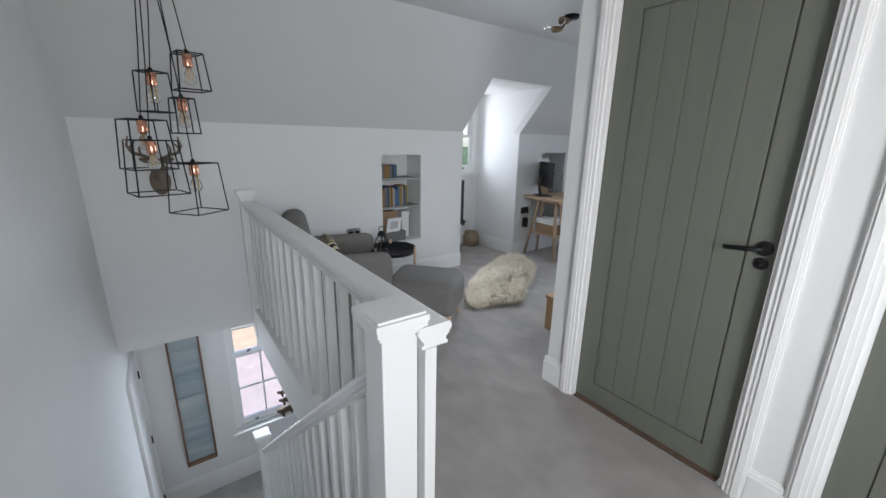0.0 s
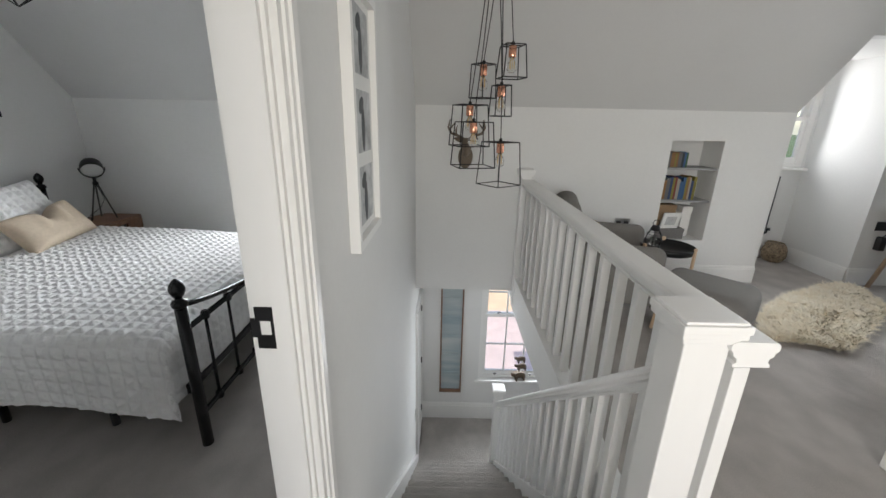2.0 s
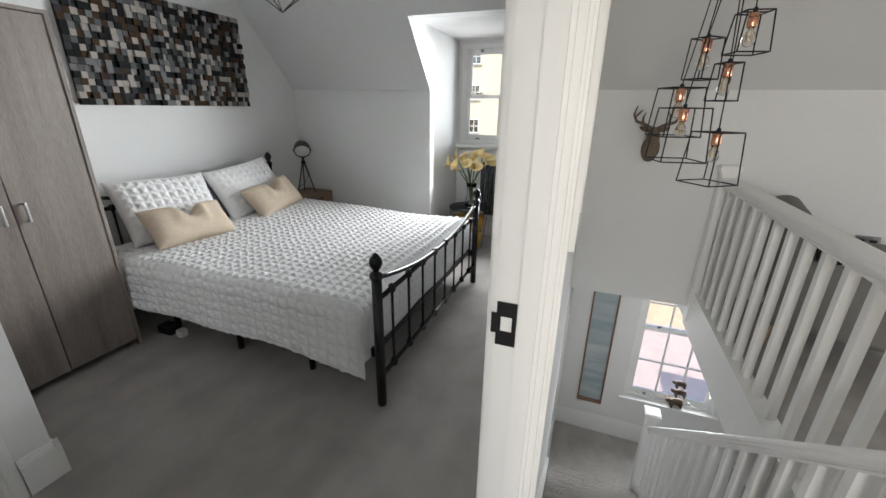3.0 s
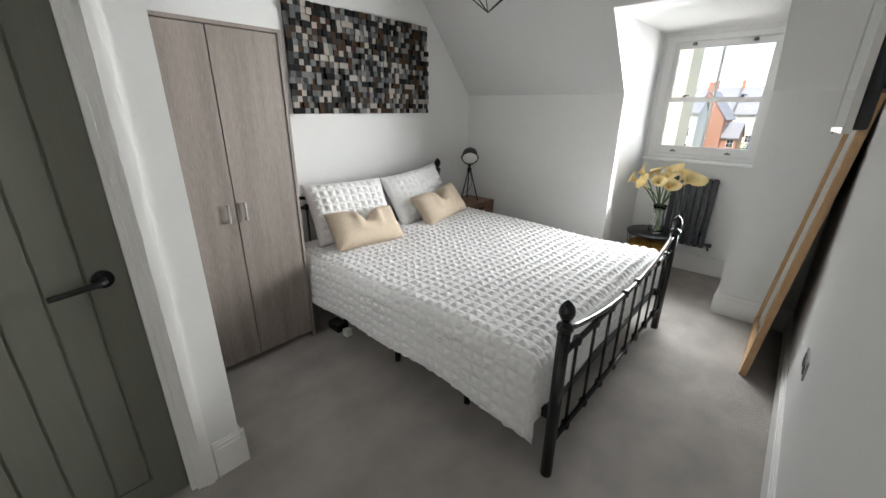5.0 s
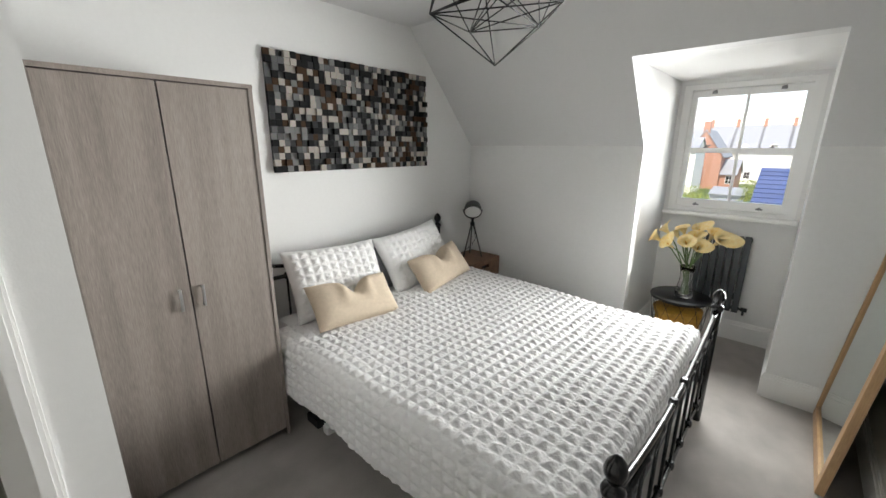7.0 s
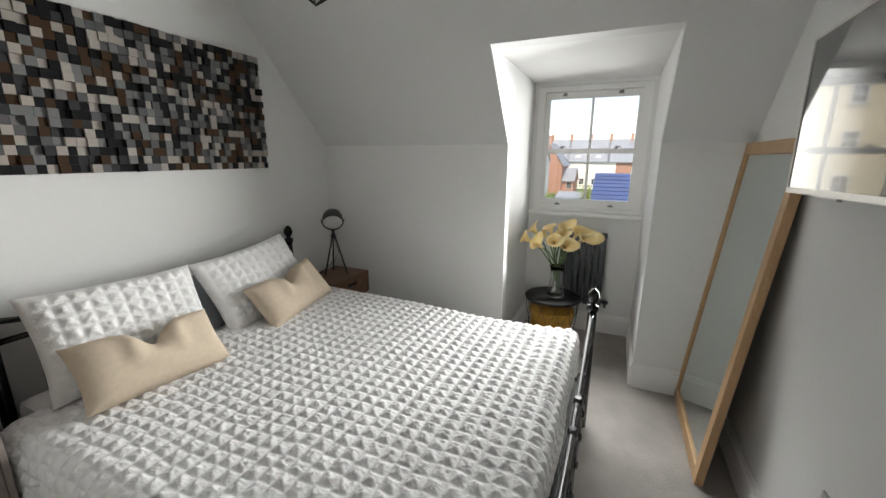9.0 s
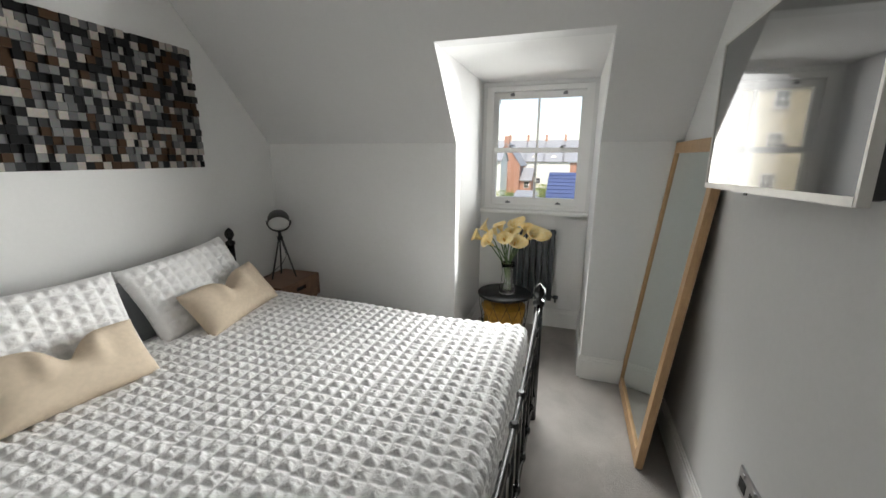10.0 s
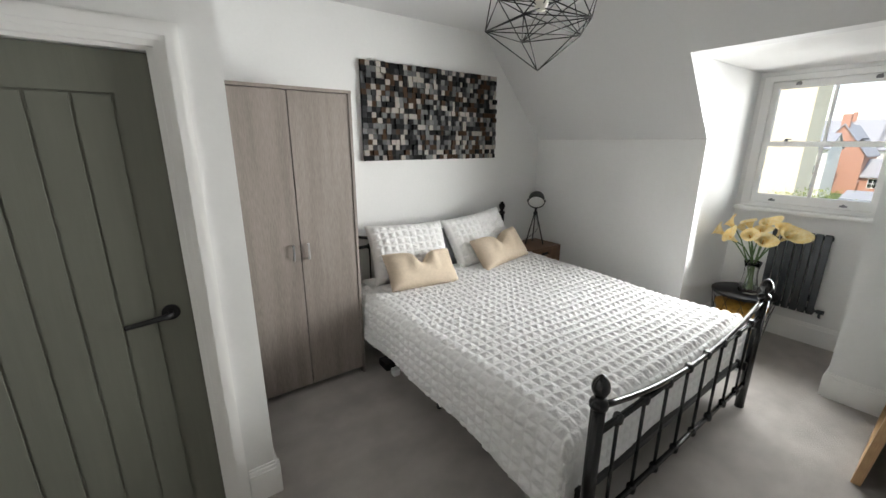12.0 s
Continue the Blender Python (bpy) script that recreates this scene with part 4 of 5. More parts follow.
for dx, dy, dz, sc in BLOOMS:
    dx, sc = dx * 0.82, sc * 1.02
    base = Vector((random.uniform(-0.03, 0.03), random.uniform(-0.03, 0.03), 0.0))
    tip = Vector((dx, dy, dz - 0.05))
    neck = Vector((dx * 0.16 - base.x * 0.5, dy * 0.16 - base.y * 0.5, 0.22))
    stem = part("stem", tube([base, base.lerp(neck, 0.5), neck, neck.lerp(tip, 0.55) + Vector((dx * 0.02, dy * 0.02, 0.03)), tip], 0.0048, 7), STEM, lil)
    d = (tip - neck).normalized() + Vector((dx * 1.4, -0.55 + dy, 0.0))
    bm = spathe(sc * 1.12, 1.0)
    bmesh.ops.transform(bm, matrix=Matrix.Translation(tip) @ d.to_track_quat("Z", "Y").to_matrix().to_4x4() @ pose(0, 0, 0, 0, 0, random.uniform(-50, 50)), verts=bm.verts)
    fl = part("bloom", bm, LILY, lil)
    bm = tube([(0, 0, 0.01), (0, 0, 0.075)], [0.005, 0.003], 6)
    bmesh.ops.transform(bm, matrix=Matrix.Translation(tip) @ d.to_track_quat("Z", "Y").to_matrix().to_4x4(), verts=bm.verts)
    part("spadix", bm, material("spadix_orange", (0.75, 0.36, 0.04), 0.6), fl)

# leaning mirror
mir = thing("floor_mirror", pose(-0.735, 4.362, 0.0, 0, 5.6, 0), "tall oak-framed mirror leaning against the wall", "mirror")
for nm, b in (("frame_side", (-0.018, 0.018, -0.417, -0.357, 0.0, 1.60)), ("frame_side", (-0.018, 0.018, 0.357, 0.417, 0.0, 1.60)), ("frame_bottom", (-0.018, 0.018, -0.357, 0.357, 0.0, 0.06)), ("frame_top", (-0.018, 0.018, -0.357, 0.357, 1.54, 1.60))):
    part(nm, box(*b, 0.003), OAK, mir)
part("mirror_glass", box(-0.006, -0.002, -0.36, 0.36, 0.055, 1.545), MIRROR, mir)
part("backing", box(-0.001, 0.008, -0.36, 0.36, 0.055, 1.545), CARD, mir)

# television
tv = thing("television", pose(-0.705, 3.300, 1.647, -1.5, 0, 0), "wall-mounted flat television, off, with a silver frame", "television")
part("screen", box(-0.004, 0.006, -0.387, 0.387, -0.215, 0.226), SCREEN, tv)
part("frame", join_boxes((-0.007, 0.012, -0.395, -0.387, -0.232, 0.232), (-0.007, 0.012, 0.387, 0.395, -0.232, 0.232), (-0.007, 0.012, -0.387, 0.387, 0.226, 0.232), (-0.008, 0.012, -0.387, 0.387, -0.232, -0.215)), SILVERP, tv)
part("back_shell", box(0.012, 0.044, -0.388, 0.388, -0.222, 0.222, 0.012), DARKP, tv)
part("wall_bracket", box(0.044, 0.146, -0.11, 0.11, -0.10, 0.10, 0.004), BLACKM, tv)
part("power_light", box(-0.013, -0.010, 0.02, 0.04, -0.238, -0.232), DARKP, tv)


def socket(name, m, label, mat=STEEL):
    s = thing(name, m, label, "wall socket")
    part("plate", box(-0.073, 0.073, -0.008, 0.0, -0.043, 0.043, 0.003), mat, s)
    for x in (-0.036, 0.036):
        part("outlet", box(x - 0.022, x + 0.022, -0.010, -0.008, -0.025, 0.012), DARKP, s)
        part("switch", box(x - 0.007, x + 0.007, -0.012, -0.008, 0.020, 0.036, 0.001), mat, s)
    return s


socket("wall_socket", pose(XB, 3.33, 0.50, 0, 0, -90), "brushed steel double socket on the bedroom wall")

# block mosaic on the headboard wall
art = thing("wall_art", (-3.498, 3.427, 1.787), "mosaic of grey, black and brown wood blocks", "wall art")
part("backing", box(0.0, 0.012, -0.662, 0.662, -0.345, 0.345), DARKP, art)
BLOCKM = bpy.data.materials.new("stained_wood_blocks")
BLOCKM.use_nodes = True
n, l = BLOCKM.node_tree.nodes, BLOCKM.node_tree.links
info, geo, add = n.new("ShaderNodeObjectInfo"), n.new("ShaderNodeNewGeometry"), n.new("ShaderNodeMath")
add.operation = "ADD"
l.new(info.outputs["Random"], add.inputs[0]), l.new(geo.outputs["Random Per Island"], add.inputs[1])
fr = n.new("ShaderNodeMath")
fr.operation = "FRACT"
l.new(add.outputs[0], fr.inputs[0])
ramp = n.new("ShaderNodeValToRGB")
ramp.color_ramp.interpolation = "CONSTANT"
els = ramp.color_ramp.elements
for k, (p, c) in enumerate([(0.0, (0.008, 0.008, 0.009)), (0.27, (0.060, 0.032, 0.016)), (0.43, (0.040, 0.042, 0.044)), (0.54, (0.120, 0.123, 0.125)), (0.66, (0.20, 0.202, 0.20)), (0.79, (0.44, 0.40, 0.36))]):
    e = els[k] if k < 2 else els.new(p)
    e.position, e.color = p, (*c, 1)
l.new(fr.outputs[0], ramp.inputs["Fac"])
tcn, gn, mx = n.new("ShaderNodeTexCoord"), n.new("ShaderNodeTexNoise"), n.new("ShaderNodeMix")
gn.inputs["Scale"].default_value, gn.inputs["Detail"].default_value = 70, 5
l.new(tcn.outputs["Object"], gn.inputs["Vector"])
mx.data_type, mx.blend_type = "RGBA", "MULTIPLY"
mx.inputs["Factor"].default_value = 0.35
l.new(ramp.outputs["Color"], mx.inputs["A"]), l.new(gn.outputs["Color"], mx.inputs["B"])
l.new(mx.outputs["Result"], n["Principled BSDF"].inputs["Base Color"])
n["Principled BSDF"].inputs["Roughness"].default_value = 0.75
n["Principled BSDF"].inputs["Specular IOR Level"].default_value = 0.2
BC, BR, BS, BH = 34, 18, 0.0392, 0.0395
depths = [0.020, 0.027, 0.034, 0.042]
blocks = [mesh_of("block", box(0.012, d, -BS / 2 + 0.0006, BS / 2 - 0.0006, -BH / 2 + 0.0006, BH / 2 - 0.0006, 0.0012), BLOCKM) for d in depths]
rest = bmesh.new()
random.seed(11)
for j in range(BR):
    for i in range(BC):
        y, z = (i - (BC - 1) / 2) * BS, (j - (BR - 1) / 2) * BH
        k = random.randrange(4)
        if i >= BC - 16:
            o = new("block", blocks[k])
            o.parent, o.location = art, (0, y, z)
        else:
            bm_box(rest, 0.012, depths[k], y - BS / 2 + 0.0006, y + BS / 2 - 0.0006, z - BH / 2 + 0.0006, z + BH / 2 - 0.0006)
part("block_field", rest, BLOCKM, art, kind="stuff")

# under the bed
pb = thing("power_adapter", (-2.93, 2.62, 0), "black power adapter with a white plug on the carpet", "power adapter")
part("adapter_body", box(-0.07, 0.05, -0.04, 0.04, 0.0, 0.055, 0.008), DARKP, pb)
part("plug", box(0.09, 0.14, -0.03, 0.02, 0.0, 0.05, 0.008), PAPER, pb)
part("lead", tube([(0.05, 0, 0.02), (0.07, 0.03, 0.01), (0.10, 0.0, 0.02)], 0.004, 6), PAPER, pb)


# ---- landing and study ----
cl = thing("pendant_cluster", (0.07, 3.55, ZC), "cluster of six black wire cage pendants with copper holders", "pendant light")
part("ceiling_rose", lathe([(0.0, -0.03), (0.10, -0.03), (0.11, -0.02), (0.11, -0.001), (0.0, -0.001)], seg=32), BLACKM, cl)
FILA = material("bulb_filament", (0.75, 0.55, 0.25), 0.4, 0.6, vary=0.0)
CAGES = [(0.178, 3.575, 1.885, 1.713, 0.112, 0.140, 12), (0.018, 3.60, 1.787, 1.602, 0.100, 0.112, 40), (0.128, 3.585, 1.673, 1.502, 0.088, 0.104, 15), (-0.052, 3.60, 1.562, 1.325, 0.160, 0.190, 20), (-0.030, 3.53, 1.465, 1.207, 0.180, 0.215, 14), (0.132, 3.50, 1.355, 1.105, 0.158, 0.190, 38)]
for k, (x, y, zt, zb, a, b, rot) in enumerate(CAGES):
    cage = part("cage", tube([(-a / 2, 0, 0), (a / 2, 0, 0)], 0.0034, 6), BLACKM, cl)
    cage.matrix_basis = pose(x - 0.07, y - 3.55, zt - ZC, 0, 0, rot)
    c = [[Vector((s * h / 2, t * h / 2, z)) for s, t in ((-1, -1), (1, -1), (1, 1), (-1, 1))] for h, z in ((a, 0.0), (b, zb - zt))]
    for i in range(4):
        for p, q in ((c[0][i], c[0][(i + 1) % 4]), (c[1][i], c[1][(i + 1) % 4]), (c[0][i], c[1][i])):
            part("wire", tube([p, q], 0.0034, 6), BLACKM, cage)
    part("lampholder", lathe([(0.0, -0.062), (0.021, -0.062), (0.022, -0.058), (0.022, -0.006), (0.019, -0.002), (0.0, -0.002)]), COPPER, cage, "polished copper lampholder")
    part("cable_grip", lathe([(0.0, 0.0), (0.010, 0.0), (0.010, 0.016), (0.004, 0.022), (0.0, 0.022)], seg=12), BLACKM, cage)
    part("bulb", lathe([(0.012, -0.062), (0.013, -0.075), (0.022, -0.092), (0.029, -0.112), (0.027, -0.130), (0.016, -0.142), (0.0, -0.146)], seg=20), BULBG, cage, "clear glass bulb")
    bm = bmesh.new()
    for s in range(4):
        an = math.pi / 2 * s
        bm_tube(bm, [(0.003 * math.cos(an), 0.003 * math.sin(an), -0.068), (0.010 * math.cos(an), 0.010 * math.sin(an), -0.085), (0.010 * math.cos(an), 0.010 * math.sin(an), -0.122)], 0.0016, 5)
    part("filament", bm, FILA, cage)
    top = Vector((0.03 * math.cos(k), 0.03 * math.sin(k), -0.03))
    end = Vector((x - 0.07, y - 3.55, zt - ZC + 0.02))
    part("cable", tube([end, end.lerp(top, 0.35) + Vector((0.004, 0, 0)), top], 0.0028, 6), BLACKM, cl)


def ball(bm, c, r, rot=(0, 0, 0), n=14):
    """An ellipsoid with radii r about c."""
    out = bmesh.ops.create_uvsphere(bm, u_segments=n, v_segments=max(8, n // 2 + 2), radius=1, matrix=pose(*c, *rot) @ Matrix.Diagonal((*r, 1)))
    for v in out["verts"]:
        for f in v.link_faces:
            f.smooth = True


bm = bmesh.new()
ball(bm, (0, -0.035, 0.0), (0.066, 0.045, 0.105), (10, 0, 0), 20)
ball(bm, (0, -0.075, 0.085), (0.047, 0.055, 0.085), (-18, 0, 0), 18)
ball(bm, (0, -0.115, 0.050), (0.026, 0.045, 0.034), (30, 0, 0))
for s in (-1, 1):
    ball(bm, (s * 0.068, -0.055, 0.150), (0.042, 0.012, 0.018), (0, -s * 22, 0), 10)
    bm_tube(bm, [(s * 0.022, -0.06, 0.155), (s * 0.075, -0.055, 0.185), (s * 0.135, -0.06, 0.205), (s * 0.160, -0.07, 0.255), (s * 0.145, -0.08, 0.320)], [0.013, 0.012, 0.011, 0.009, 0.004], 8)
    bm_tube(bm, [(s * 0.090, -0.056, 0.190), (s * 0.092, -0.075, 0.235), (s * 0.080, -0.085, 0.270)], [0.009, 0.007, 0.003], 8)
    bm_tube(bm, [(s * 0.150, -0.065, 0.235), (s * 0.120, -0.075, 0.270), (s * 0.105, -0.080, 0.290)], [0.008, 0.006, 0.003], 8)
stag = tagged(new("stag_head", mesh_of("stag_head", bm, STAG)), "brown resin stag head hung on the white wall", "wall ornament")
stag.matrix_basis = pose(-0.018, YK - 0.002, 1.165)

# framed picture by the stairs
pic = thing("framed_picture", (XL, 2.425, 1.458), "white framed picture with three grey prints", "picture")
PW, PH = 0.195, 0.385
part("frame", join_boxes((0.0, 0.032, -PW, -PW + 0.028, -PH, PH), (0.0, 0.032, PW - 0.028, PW, -PH, PH), (0.0, 0.032, -PW + 0.028, PW - 0.028, -PH, -PH + 0.028), (0.0, 0.032, -PW + 0.028, PW - 0.028, PH - 0.028, PH)), TRIM, pic)
part("mount", box(0.002, 0.010, -PW + 0.026, PW - 0.026, -PH + 0.026, PH - 0.026), PAPER, pic)
PRINT = material("grey_print", (0.42, 0.43, 0.44), 0.6, vary=0.25, mix_scale=9, second=(0.60, 0.61, 0.61))
INK = material("dark_ink_wash", (0.06, 0.065, 0.07), 0.6, vary=0.5, mix_scale=14)
for z in (-0.235, 0.0, 0.235):
    pr = part("print", box(0.010, 0.012, -0.13, 0.13, z - 0.095, z + 0.095), PRINT, pic)
    bm = bmesh.new()
    ball(bm, (0.0118, 0.01, z - 0.02), (0.0015, 0.028, 0.075), (0, 0, 0), 12)
    ball(bm, (0.0118, -0.01, z + 0.05), (0.0015, 0.040, 0.024), (25, 0, 0), 12)
    part("brush_mark", bm, INK, pr)

# lower hall
tall = thing("tall_picture", (-0.072, 5.60, -1.22), "tall narrow seascape print in an oak frame", "picture")
part("frame", join_boxes((-0.145, -0.127, -0.03, 0, -0.835, 0.87), (0.127, 0.145, -0.03, 0, -0.835, 0.87), (-0.127, 0.127, -0.03, 0, -0.835, -0.79), (-0.127, 0.127, -0.03, 0, 0.85, 0.87)), WALNUT, tall, "brown wood frame")
for k in range(6):
    a = -0.79 + k * 0.2733
    part("print", box(-0.127, 0.127, -0.014, -0.004, a + 0.002, a + 0.2715), SKYBLUEP, tall)
bm = bmesh.new()
for c, sc in (((0, 0, 0.085), 1.0), ((0.02, 0, 0.235), 0.85), ((0.0, 0, 0.365), 0.78)):
    x, y, z = c
    ball(bm, c, (0.085 * sc, 0.04 * sc, 0.048 * sc), (0, 0, 0), 16)
    ball(bm, (x - 0.095 * sc, y, z + 0.012 * sc), (0.045 * sc, 0.026 * sc, 0.030 * sc), (0, 25, 0), 12)
    bm_tube(bm, [(x - 0.125 * sc, y, z + 0.02 * sc), (x - 0.140 * sc, y, z + 0.055 * sc)], [0.010 * sc, 0.003], 8)
    for dx in (-0.055, 0.06):
        for dy in (-0.022, 0.022):
            bm_tube(bm, [(x + dx * sc, y + dy * sc, z), (x + dx * sc, y + dy * sc, z - 0.085 * sc)], [0.019 * sc, 0.014 * sc], 8)
anim = tagged(new("animal_statue", mesh_of("animal_statue", bm, STONE)), "dark brown stacked animal figurine on the window sill", "figurine")
anim.matrix_basis = pose(0.87, 5.615, -1.862, 0, 0, 12) @ Matrix.Diagonal((0.92, 0.92, 0.92, 1))
lowdoor = thing("door_5", (XL, 5.2, LOW), "white lower hall door with black hinges, closed", "door", kind="structure")
bm = bmesh.new()
architrave(bm, "x", 0.0, 1, -0.42, 0.30, 2.0)
part("architrave", bm, TRIM, lowdoor)
lf = part("leaf", join_boxes((0.001, 0.008, -0.42, 0.30, 0.01, 2.0),), TRIM, lowdoor)
for z in (0.25, 1.0, 1.75):
    part("hinge", tube([(0.014, 0.29, z - 0.04), (0.014, 0.29, z + 0.04)], 0.008, 8), BLACKM, lowdoor, "matt black hinge")
sw = thing("light_switch", (XL, 4.62, -1.62), "brushed steel light switch plate on the stair wall", "light switch")
part("plate", box(0.0, 0.007, -0.043, 0.043, -0.043, 0.043, 0.002), STEEL, sw)
part("rocker", box(0.007, 0.011, -0.012, 0.012, -0.018, 0.018, 0.002), STEEL, sw)

# niche shelves and what stands on them
GREYSH = material("grey_shelf_board", (0.30, 0.30, 0.30), 0.6, vary=0.08)
for z in (1.085, 0.785):
    sh = thing("niche_shelf", (2.065, YK + 0.16, z), "thin grey shelf board in the wall niche", "shelf", "shelves of the niche")
    part("board", box(-0.234, 0.234, -0.14, 0.139, 0.0, 0.018, 0.002), GREYSH, sh)
random.seed(21)
BOOKC = [(0.05, 0.09, 0.22), (0.35, 0.30, 0.06), (0.04, 0.05, 0.06), (0.30, 0.05, 0.04), (0.10, 0.22, 0.10), (0.06, 0.16, 0.35), (0.55, 0.50, 0.42), (0.40, 0.20, 0.07), (0.20, 0.20, 0.21)]
BOOKM = [material("book_cover", [0.6 * q for q in c], 0.5, vary=0.1) for c in BOOKC]


def book(x, y, z, w, h, d, mat, lean_deg=0):
    b = thing("book", pose(x, y, z, 0, lean_deg, 0), "upright closed book on the niche shelf", "book", "books in the niche")
    part("cover", join_boxes((0, 0.002, 0, d, 0, h), (w - 0.002, w, 0, d, 0, h), (0.002, w - 0.002, 0, 0.002, 0, h)), mat, b)
    part("pages", box(0.002, w - 0.002, 0.002, d - 0.004, 0.003, h - 0.003), PAPER, b)


x = 1.845
while x < 2.16:
    w = random.uniform(0.014, 0.034)
    book(x, YK + 0.06, 0.8032, w, random.uniform(0.17, 0.225), 0.14, random.choice(BOOKM))
    x += w + 0.0008
x = 1.845
while x < 2.04:
    w = random.uniform(0.014, 0.020)
    book(x, YK + 0.08, 1.1032, w, random.uniform(0.125, 0.14), 0.12, random.choice(BOOKM))
    x += w + 0.0008


def carton(name, m, sx, sy, sz, mat, label, category):
    c = thing(name, m, label, category)
    part("box_body", box(-sx / 2, sx / 2, -sy / 2, sy / 2, 0, sz * 0.78, 0.003), mat, c)
    part("lid", box(-sx / 2 - 0.004, sx / 2 + 0.004, -sy / 2 - 0.004, sy / 2 + 0.004, sz * 0.78, sz, 0.003), mat, c)
    return c


carton("storage_box", pose(1.99, YK + 0.15, 0.421), 0.28, 0.22, 0.10, GREYBOX, "dark grey lidded box on the niche floor", "storage box")
carton("cardboard_box", pose(1.96, YK + 0.20, 0.522), 0.24, 0.10, 0.21, CARD, "brown cardboard box in the wall niche", "box")
carton("white_box", pose(2.19, YK + 0.20, 0.421), 0.09, 0.10, 0.30, PAPER, "stacked white cartons in the wall niche", "box")
ph = thing("photo_frame", pose(1.985, YK + 0.070, 0.5215, 12, 0, 8), "white framed photograph leaning on a cardboard box", "photo frame")
part("frame", join_boxes((-0.09, -0.055, -0.010, 0.004, 0.0, 0.16), (0.055, 0.09, -0.010, 0.004, 0.0, 0.16), (-0.055, 0.055, -0.010, 0.004, 0.0, 0.035), (-0.055, 0.055, -0.010, 0.004, 0.125, 0.16)), PAPER, ph)
part("photograph", box(-0.055, 0.055, -0.004, 0.002, 0.035, 0.125), PRINT, ph)
socket("wall_socket", pose(1.50, YK, 0.585), "brushed steel double socket above the skirting")


def soft_box(bm, x0, x1, y0, y1, z0, z1, r, m=None):
    r = min(r, abs(x1 - x0) / 2.05, abs(y1 - y0) / 2.05, abs(z1 - z0) / 2.05)
    n0 = set(bm.verts)
    out = bmesh.ops.create_cube(bm, size=1, matrix=Matrix.Translation(((x0 + x1) / 2, (y0 + y1) / 2, (z0 + z1) / 2)) @ Matrix.Diagonal((x1 - x0, y1 - y0, z1 - z0, 1)))
    es = list({e for v in out["verts"] for e in v.link_edges})
    bmesh.ops.bevel(bm, geom=es, offset=r, segments=5, affect="EDGES", profile=0.5)
    vs = [v for v in bm.verts if v not in n0]
    for v in vs:
        for f in v.link_faces:
            f.smooth = True
    if m is not None:
        bmesh.ops.transform(bm, matrix=m, verts=vs)
    return bm


# armchair: local +x is its front
ch = thing("armchair", pose(1.06, 4.16, 0, 0, 0, -14), "grey wool armchair with rounded arms", "armchair")
part("seat", soft_box(bmesh.new(), -0.22, 0.46, -0.27, 0.27, 0.24, 0.44, 0.07), GREYFAB, ch)
part("backrest", soft_box(bmesh.new(), -0.10, 0.10, -0.32, 0.32, -0.02, 0.63, 0.09, pose(-0.17, 0, 0.30, 0, -11, 0)), GREYFAB, ch)
for s in (-1, 1):
    part("armrest", soft_box(bmesh.new(), -0.30, 0.42, s * 0.345 - 0.075, s * 0.345 + 0.075, 0.20, 0.645, 0.07), GREYFAB, ch)
for lx, ly in ((-0.22, -0.3), (-0.22, 0.3), (0.30, -0.3), (0.30, 0.3)):
    part("leg", tube([(lx, ly, 0.24), (lx * 1.1, ly * 1.06, 0)], [0.022, 0.013], 10), PINE, ch)
ZIG = material("zigzag_cushion_cloth", (0.02, 0.02, 0.02), 0.9, second=(0.62, 0.52, 0.33), mix_scale=1, scale=1)
zn, zl = ZIG.node_tree.nodes, ZIG.node_tree.links
wv, rp, tc2 = zn.new("ShaderNodeTexWave"), zn.new("ShaderNodeValToRGB"), zn.new("ShaderNodeTexCoord")
wv.wave_type, wv.bands_direction = "BANDS", "DIAGONAL"
wv.inputs["Scale"].default_value, wv.inputs["Distortion"].default_value = 9, 1.5
rp.color_ramp.interpolation = "CONSTANT"
rp.color_ramp.elements[0].color, rp.color_ramp.elements[1].color = (0.015, 0.014, 0.013, 1), (0.60, 0.50, 0.32, 1)
rp.color_ramp.elements[1].position = 0.55
zl.new(tc2.outputs["Object"], wv.inputs["Vector"]), zl.new(wv.outputs["Fac"], rp.inputs["Fac"])
zl.new(rp.outputs["Color"], zn["Principled BSDF"].inputs["Base Color"])
pillow("patterned_cushion", Matrix.Translation((1.07, 4.16, 0.565)) @ pose(0, 0, 0, 0, 0, 76) @ pose(0, 0, 0, -22, 0, 0), pillow_mesh(0.36, 0.30, 0.12, n=24), ZIG, "black and cream zigzag cushion on the armchair", "cushion", "")

tr = thing("tray_table", (1.70, 4.27, 0), "black round tray table on pale wooden legs", "side table")
part("tray", lathe([(0.0, 0.455), (0.19, 0.455), (0.205, 0.462), (0.21, 0.51), (0.206, 0.512), (0.200, 0.470), (0.0, 0.464)], seg=40), BLACKM, tr)
for k in range(3):
    a = radians(120 * k - 50)
    part("leg", box(-0.014, 0.014, -0.010, 0.010, 0.0, 0.53, 0.003, pose(0.213 * math.cos(a), 0.213 * math.sin(a), 0, 0, 0, math.degrees(a) + 90)), PINE, tr)
part("crossbar", join_boxes((-0.20, 0.20, -0.012, 0.012, 0.42, 0.454)), PINE, tr)
LS = 1.35
ln = thing("lantern", (1.62, 4.36, 0.4645), "small black wire lantern on the tray table", "lantern")
part("base", lathe([(0.0, 0), (0.045 * LS, 0), (0.045 * LS, 0.015), (0.0, 0.016)]), BLACKM, ln)
